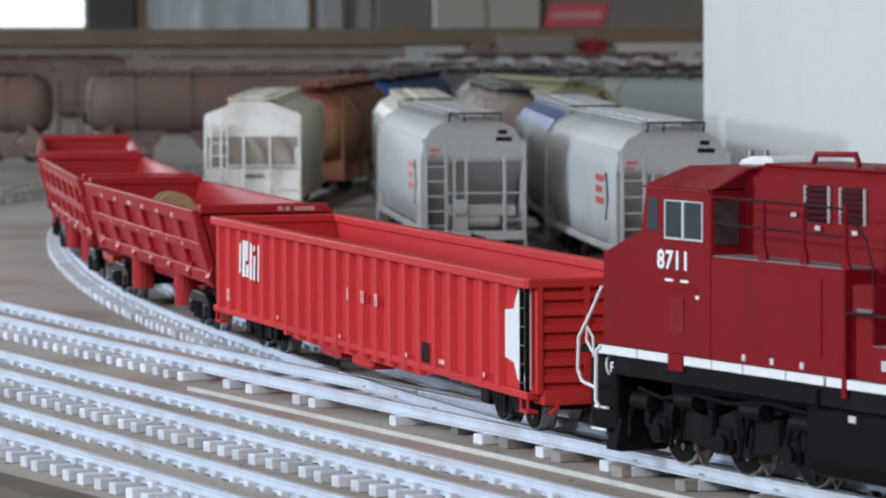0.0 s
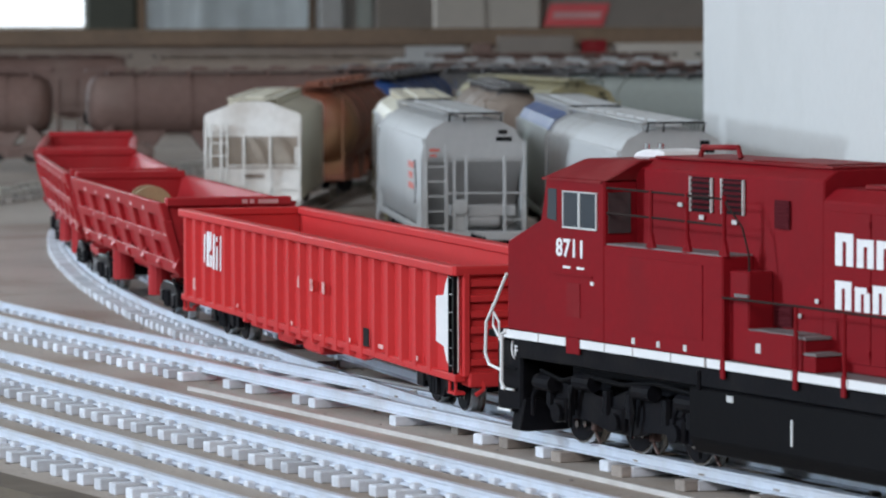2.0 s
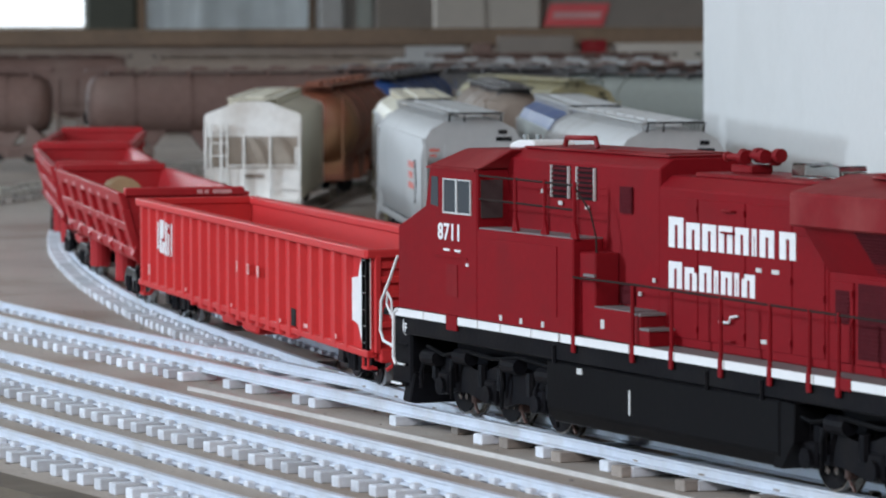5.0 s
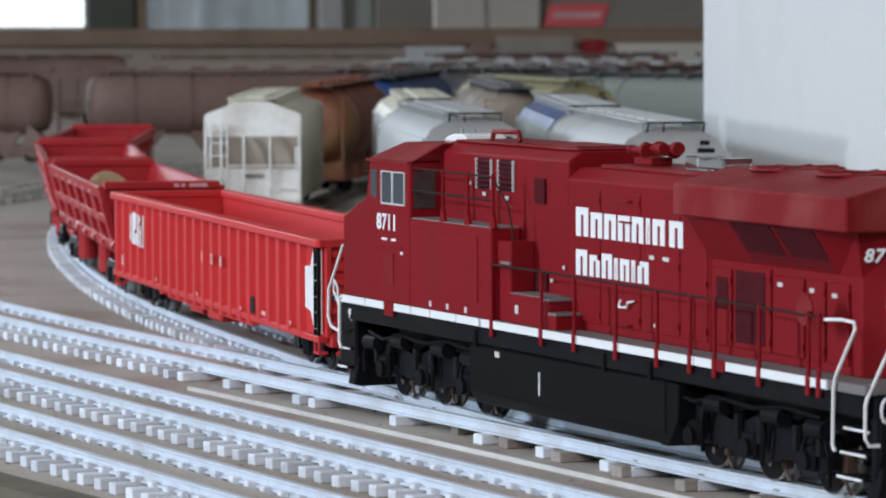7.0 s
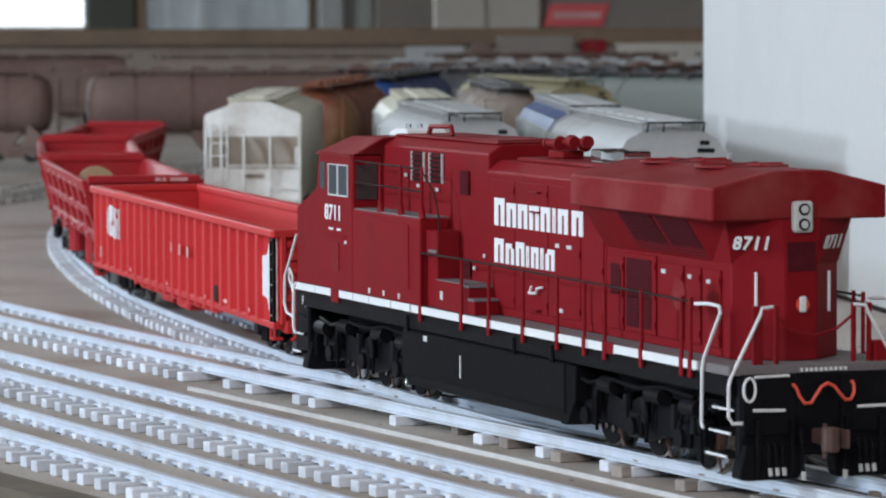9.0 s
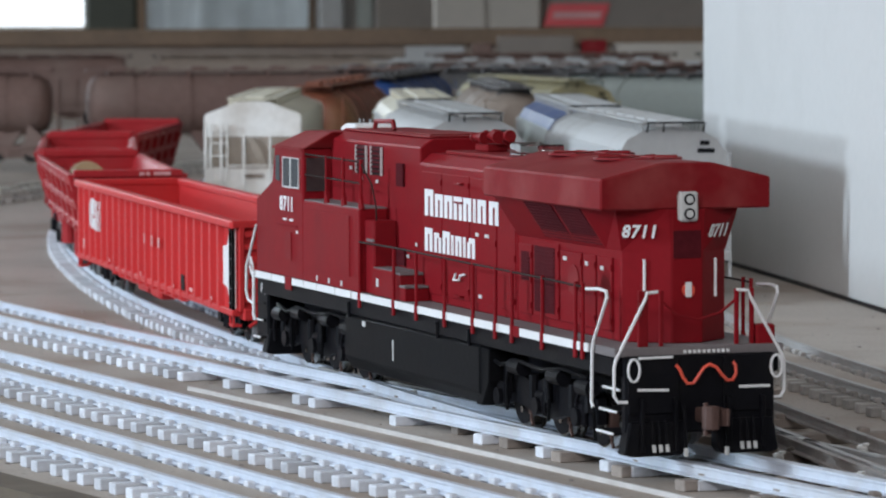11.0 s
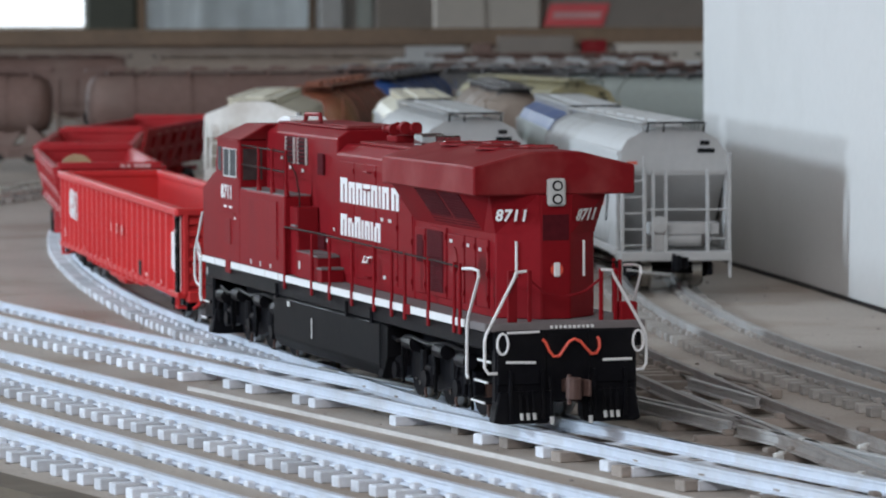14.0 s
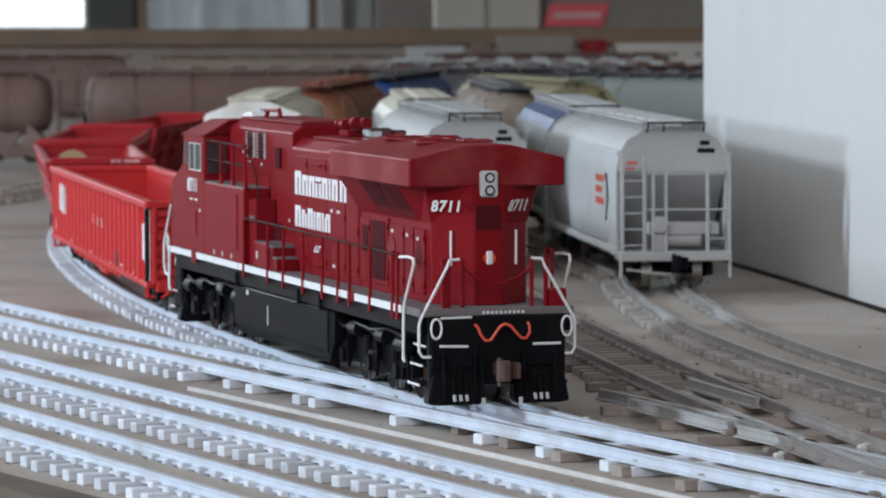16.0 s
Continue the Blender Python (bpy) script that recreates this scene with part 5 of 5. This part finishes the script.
def ring_hopper(body, roofm, label, length=190.0, gear=BLACK):
    """A cylindrical covered hopper."""
    H = thing("cylindrical_hopper_car", label, "freight car", group="parked cylindrical hopper cars")
    X = length / 2
    bm = bmesh.new()
    n = 20
    rings = []
    for x, f in ((-X + 5, 0.55), (-X + 7, 0.80), (-X + 12, 0.95), (-X + 18, 1.0), (X - 18, 1.0), (X - 12, 0.95), (X - 7, 0.80), (X - 5, 0.55)):
        rings.append([bm.verts.new((x, 17.6 * f * math.cos(2 * math.pi * k / n), 32.5 + 17.2 * f * math.sin(2 * math.pi * k / n))) for k in range(n)])
    for a, b in zip(rings, rings[1:]):
        for k in range(n):
            bm.faces.new((a[k], b[k], b[(k + 1) % n], a[(k + 1) % n]))
    bm.faces.new(rings[0])
    bm.faces.new(rings[-1])
    part("barrel", bm, body, H, smooth=True)
    for x in (-X + 30, -X + 62, X - 62, X - 30):
        bm = bmesh.new()
        disc(bm, (0, 0, 32.5), "x", 18.0, x - 0.5, x + 0.5, 28)
        part("weld_band", bm, body, H)
    bm = bmesh.new()
    box(bm, -X + 4, X - 4, -8, 8, 50.6, 51.4, 0.2)
    for k in range(8):
        x = -X + 16 + k * (2 * X - 32) / 7
        box(bm, x - 0.6, x + 0.6, -7.5, 7.5, 46, 50.7)
        box(bm, x + 2, x + 12, -3.4, 3.4, 51.3, 53.2, 0.4)
    part("roof_walk", bm, roofm, H)
    for k in range(4):
        x = -60 + 40 * k
        bm = bmesh.new()
        prism(bm, [(x - 16, 20), (x + 16, 20), (x + 4, 4.6), (x - 4, 4.6)], "y", -8, 8, 0.3)
        part("outlet_bay", bm, body, H)
    for e in (-1, 1):
        bm = bmesh.new()
        box(bm, *sorted((e * (X - 22), e * X)), -15, 15, 8.4, 11.0, 0.3)
        for y in (-14, 14):
            rod(bm, [(e * (X - 1), y, 10), (e * (X - 1), y, 46)], 0.5)
        for z in (16, 22, 28, 34, 40, 46):
            rod(bm, [(e * (X - 1), -14, z), (e * (X - 1), -8, z)], 0.35)
        prism(bm, [(e * (X - 4), 10), (e * (X - 18), 22), (e * (X - 20), 10)], "y", -13, 13)
        part("end_frame", bm, body, H)
        knuckle(H, e * (X - 1), e, material=gear)
        small_truck(H, e * (X - 26), material=gear)
    return H
# ---- parked stock on the yard tracks behind ----
SOOG = paint("light_grey_paint", (0.40, 0.40, 0.395), 0.6, 0, 0.07, 500, 14, 0.03, (0.31, 0.30, 0.28), 0.5, 0.2)
SOOW = paint("white_grey_paint", (0.46, 0.46, 0.455), 0.6, 0, 0.06, 500, 14, 0.03, (0.33, 0.31, 0.28), 0.6, 0.2)
CREAM = paint("cream_paint", (0.66, 0.62, 0.50), 0.5, 0, 0.10, 500, 12, 0.03, (0.50, 0.42, 0.30), 0.5)
CREAME = paint("soiled_white", (0.84, 0.82, 0.78), 0.5, 0, 0.08, 500, 20, 0.03, (0.45, 0.38, 0.31), 0.6)
RUSTB = paint("rust_brown", (0.20, 0.060, 0.030), 0.55, 0, 0.2, 400, 12, 0.05, (0.36, 0.22, 0.10), 0.6)
BLUE = paint("blue_paint", (0.022, 0.060, 0.19), 0.5, 0, 0.12, 400, 20, 0.03, (0.30, 0.31, 0.33), 0.35)
YELL = paint("yellow_trim", (0.34, 0.30, 0.17), 0.6, 0, 0.1, 400, 20, 0.03, (0.22, 0.21, 0.18), 0.6, 0.2)
MAUVE = paint("weathered_maroon", (0.17, 0.105, 0.088), 0.7, 0, 0.16, 300, 9, 0.05, (0.23, 0.17, 0.145), 0.6, 0.2)
TAUPE = paint("dusty_taupe", (0.26, 0.205, 0.165), 0.65, 0, 0.14, 300, 9, 0.05, (0.20, 0.14, 0.11), 0.5)
GREYG = paint("grey_green_paint", (0.25, 0.265, 0.24), 0.55, 0, 0.1, 300, 12, 0.04)
GREEND = paint("dark_green_paint", (0.02, 0.065, 0.03), 0.55, 0, 0.15, 300, 20, 0.04)
DKROOF = paint("dark_roof", (0.075, 0.07, 0.07), 0.5, 0, 0.25, 300, 40, 0.08, (0.22, 0.21, 0.2), 0.5)
SOILED = paint("soiled_taupe", (0.40, 0.34, 0.28), 0.65, 0, 0.18, 400, 30, 0.05, (0.28, 0.22, 0.17), 0.6)
MARKR = paint("red_stencil", (0.55, 0.10, 0.07), 0.5)


def park(ob, x, y, deg):
    ob.matrix_world = place(x, y, ZR, deg)
    return ob


# fronts of three rows
h3 = park(hopper(SOOW, SOOG, MARKR, "light grey covered hopper car parked near a white partition"), 62.7, 1313.5, -84.3)
h2 = park(hopper(SOOG, SOOG, MARKR, "light grey covered hopper car with an end ladder"), 1.5, 1423.5, -84.2)
h1 = park(hopper(CREAM, CREAME, MARKR, "soiled cream covered hopper car with a pale end", emblem=False, boxy=True, inset=4.0), -73.5, 1655, -91.0)
# those behind them
park(hopper(GREYG, SOOG, MARKR, "blue-topped grey covered hopper car in a parked row", BLUE, emblem=False, walkm=SOOW), 51.0, 1514, -87.5)
park(hopper(SOOW, YELL, MARKR, "white covered hopper car with yellow end trim", CREAM, emblem=False), -9.0, 1625, -87.5)
park(ring_hopper(RUSTB, RUSTB, "rust-brown cylindrical hopper car in a parked row"), -49.0, 1880, -96.0)
park(ring_hopper(BLUE, DKROOF, "dark blue cylindrical hopper car in a parked row"), -20.0, 2110, -98.0)
park(ring_hopper(TAUPE, DKROOF, "brown cylindrical hopper car with a dark roof"), 26.0, 1830, -86.0)
park(hopper(GREYG, YELL, MARKR, "grey-yellow covered hopper car in a parked row", YELL, emblem=False), 45.0, 1965, -76.0)
park(ring_hopper(GREYG, DKROOF, "grey cylindrical hopper car seen broadside"), 126.0, 2080, -48.0)
park(ring_hopper(GREEND, DKROOF, "dark green cylindrical hopper car in a parked row"), 190.0, 2090, -60.0)
park(ring_hopper(DKROOF, DKROOF, "dark weathered cylindrical hopper car in a parked row"), 15.0, 2280, -20.0)
park(ring_hopper(GREYG, SOOG, "grey cylindrical hopper car with a bright roof"), 110.0, 2390, -8.0)
# long maroon row on the far curve
for x, y, d, lab in ((-301, 2215, 3, 0), (-103, 2240, 10, 0), (88, 2330, 22, 0), (-500, 2200, 2, 0)):
    park(ring_hopper(MAUVE, MAUVE, "dusty maroon cylindrical hopper car on the far curve", gear=MAUVE), x - 8, y, d)
park(ring_hopper(MAUVE, SOOG, "dusty maroon cylindrical hopper car with a pale roof"), 45, 2560, 6)
# the last row before the backboard
for k, (m, lab) in enumerate(((TAUPE, "taupe"), (MAUVE, "maroon"), (TAUPE, "taupe"), (MAUVE, "maroon"), (GREYG, "grey"), (TAUPE, "taupe"))):
    park(hopper(m, m, WHITE, lab + " covered hopper car in the last row", m, emblem=False), -520 + 200 * k, 2900 + 6 * k, 2)

# shiny and plain tracks under them
track(resample([(-300, 1640), (-240, 1760), (-211, 1883), (-199, 1960), (-164, 2100), (-138, 2200), (-100, 2320)], 20), "bright nickel-silver rails on the far curve", NICKEL, TIE_DUSTY, 14, fill=False)
track(smooth_line([(-73.5, 1560), (-72, 1760), (-58, 1900), (-20, 2160), (0, 2260)]), "dusty yard track under parked cars", RAILB, TIE_BROWN, 13)
track(smooth_line([(11, 1332), (1.5, 1424), (-9, 1625), (-13, 1730)]), "dusty yard track under parked cars", RAILB, TIE_BROWN, 13)
track(smooth_line([(66, 1302), (62.7, 1314), (42, 1515), (32, 1610)]), "dusty yard track under parked cars", RAILB, TIE_BROWN, 13)


# bright overcast sky seen through the far window
bm = bmesh.new()
box(bm, -1400, -200, 5900, 5905, -600, 1700)
tagged(part("backdrop", bm, glow_mat("bright_sky", (0.86, 0.94, 1.0), 1.6)), "bright overcast sky outside the far window", "sky", "", "structure")


# ---- the backboard and what stands behind the layout ----
def backboard():
    B = thing("backboard", "brown wooden guard board along the back of the layout", "guard board", kind="structure")
    bm = bmesh.new()
    box(bm, -1150, 420, 3300, 3318, 0, 58)
    part("panel", bm, TAUPE, B)
    bm = bmesh.new()
    box(bm, -1150, 420, 3292, 3326, 58, 72, 1.0)
    part("cap_rail", bm, WOOD, B, "brown wooden cap rail")
    return B


backboard()


def stand_on_floor(name, label, category, x0, x1, y0, y1, z1, material, bevel=6.0, z0=-850):
    bm = bmesh.new()
    box(bm, x0, x1, y0, y1, z0, z1, bevel)
    return tagged(part(name, bm, material), label, category)


DKGRN = paint("dark_olive_paint", (0.045, 0.05, 0.035), 0.6, 0, 0.2, 60, 5, 0.05)
SHEET = paint("grey_blue_sheet", (0.47, 0.52, 0.54), 0.55, 0, 0.15, 40, 6, 0.1)
BEIGE = paint("beige_panel", (0.44, 0.40, 0.35), 0.65, 0, 0.08, 60, 5, 0.05)
BROWNP = paint("brown_panel", (0.20, 0.17, 0.145), 0.6, 0, 0.12, 60, 5, 0.05)
SIGNR = paint("red_enamel", (0.62, 0.06, 0.07), 0.35, 0, 0.06)
stand_on_floor("door_post", "dark olive door post beside the far window", "post", -440, -372, 4860, 4960, 900, DKGRN)


def curtain():
    """A hanging grey-blue plastic sheet in soft folds."""
    bm = bmesh.new()
    n = 60
    rows = []
    for z in (-300, 900):
        rows.append([bm.verts.new((-368 + 205 * k / n, 4840 + 3 * math.sin(k * 0.5) + 6 * math.sin(k * 0.17 + 1), z)) for k in range(n + 1)])
    back = [[bm.verts.new((v.co.x, v.co.y + 3, v.co.z)) for v in r] for r in rows]
    for k in range(n):
        bm.faces.new((rows[0][k], rows[0][k + 1], rows[1][k + 1], rows[1][k]))
        bm.faces.new((back[0][k], back[1][k], back[1][k + 1], back[0][k + 1]))
    return tagged(part("plastic_curtain", bm, SHEET), "grey-blue translucent plastic curtain hanging in folds", "curtain")


curtain()
bm = bmesh.new()
box(bm, -372, -155, 4828, 4852, 895, 910)
box(bm, -372, -362, 4838, 4852, -850, 895)
box(bm, -165, -155, 4838, 4852, -850, 895)
tagged(part("curtain_frame", bm, WOOD), "brown wooden frame holding a plastic curtain", "frame")
stand_on_floor("steel_post", "pale grey steel post in the basement", "post", -150, -120, 4800, 4830, 1550, SOOG, 2)
stand_on_floor("steel_post", "pale grey steel post in the basement", "post", -104, -84, 4800, 4830, 1550, GREYG, 2)
bm = bmesh.new()
prism(bm, [(-80, -850), (-80, 1000), (-62, 1000), (-10, 62), (-10, -850)], "y", 4790, 4815, 2)
tagged(part("leaning_panel", bm, BROWNP), "brown panel leaning at a slant", "panel")
bm = bmesh.new()
box(bm, -60, 10, 4900, 4920, -850, 1100, 2)
tagged(part("dark_door", bm, BLACK), "dark open doorway panel behind the layout", "door")
CAB = thing("storage_cabinet", "beige metal storage cabinet behind the layout", "cabinet")
bm = bmesh.new()
box(bm, -10, 108, 4303, 4600, -850, 900, 4)
part("body", bm, BEIGE, CAB)
for x0, x1, hx in ((-8, 47, 42), (51, 106, 56)):
    bm = bmesh.new()
    box(bm, x0, x1, 4296, 4303, -840, 890, 1.5)
    door = part("door", bm, BEIGE, CAB)
    bm = bmesh.new()
    box(bm, hx - 2, hx + 2, 4284, 4296, -60, 20, 1)
    part("handle", bm, SOOG, door, "pale grey door handle")


def cooler():
    C = thing("cool_box", "brown cool box with a slanted red badge", "cool box", place(215, 4400, 0, 0))
    bm = bmesh.new()
    box(bm, -105, 145, -100, 120, -300, 200, 12)
    part("body", bm, BROWNP, C)
    bm = bmesh.new()
    prism(bm, [(-106, 67), (-98, 92), (-33, 92), (-41, 67)], "y", -104, -100, 1.0)
    badge = part("badge", bm, SIGNR, C, "slanted red badge with a pale stroke")
    bm = bmesh.new()
    prism(bm, [(-96, 76), (-94, 83), (-42, 83), (-44, 76)], "y", -105.2, -104)
    part("badge_bar", bm, PALEPINK, badge)
    return C


cooler()
stand_on_floor("side_bench", "plain brown bench that carries boxes behind the layout", "bench", 40, 420, 4280, 4620, -300, WOOD)
# boxes on the back of the table
for x0, x1, y, h, m, lab in ((45, 106, 3180, 66, BROWNP, "brown cardboard box at the back of the table"), (112, 132, 3180, 63, REDD, "small dark red box at the back of the table"), (24, 40, 3180, 60, MAUVE, "small maroon box at the back of the table"), (140, 240, 3190, 60, BEIGE, "beige box at the back of the table"), (-30, 18, 3190, 58, SOOG, "pale grey box at the back of the table")):
    bm = bmesh.new()
    box(bm, x0, x1, y, y + 60, 0, h, 1.0)
    tagged(part("storage_box", bm, m), lab, "box", "boxes at the back of the table")


# ---- what moves ----
def motions():
    """The whole train backs away along its line; wheels turn with it."""
    ts = [i * 0.5 for i in range(33)]
    line = [(LOCO, 0.0, 74.5), (GON, 272.63, 96.0)] + [(d, 504.3 + 198.9 * k, 63.0) for k, d in enumerate(DUMPS)]
    for ob, ds, b in line:
        walk(ob, [(t, car_pose(run(t) + ds, b)) for t in ts])
    walk(SPOOL, [(t, car_pose(run(t) + 504.3 + 8, 63.0)) for t in ts])
    movers = [ob for ob, _, _ in line]
    for w, x, r in WHEELS:
        if w.parent.parent in movers:
            z = w.location.z / MM
            walk(w, [(i * 0.25, pose(x * MM, 0, z * MM, 0, -math.degrees(run(i * 0.25) / r), 0)) for i in range(65)])


motions()
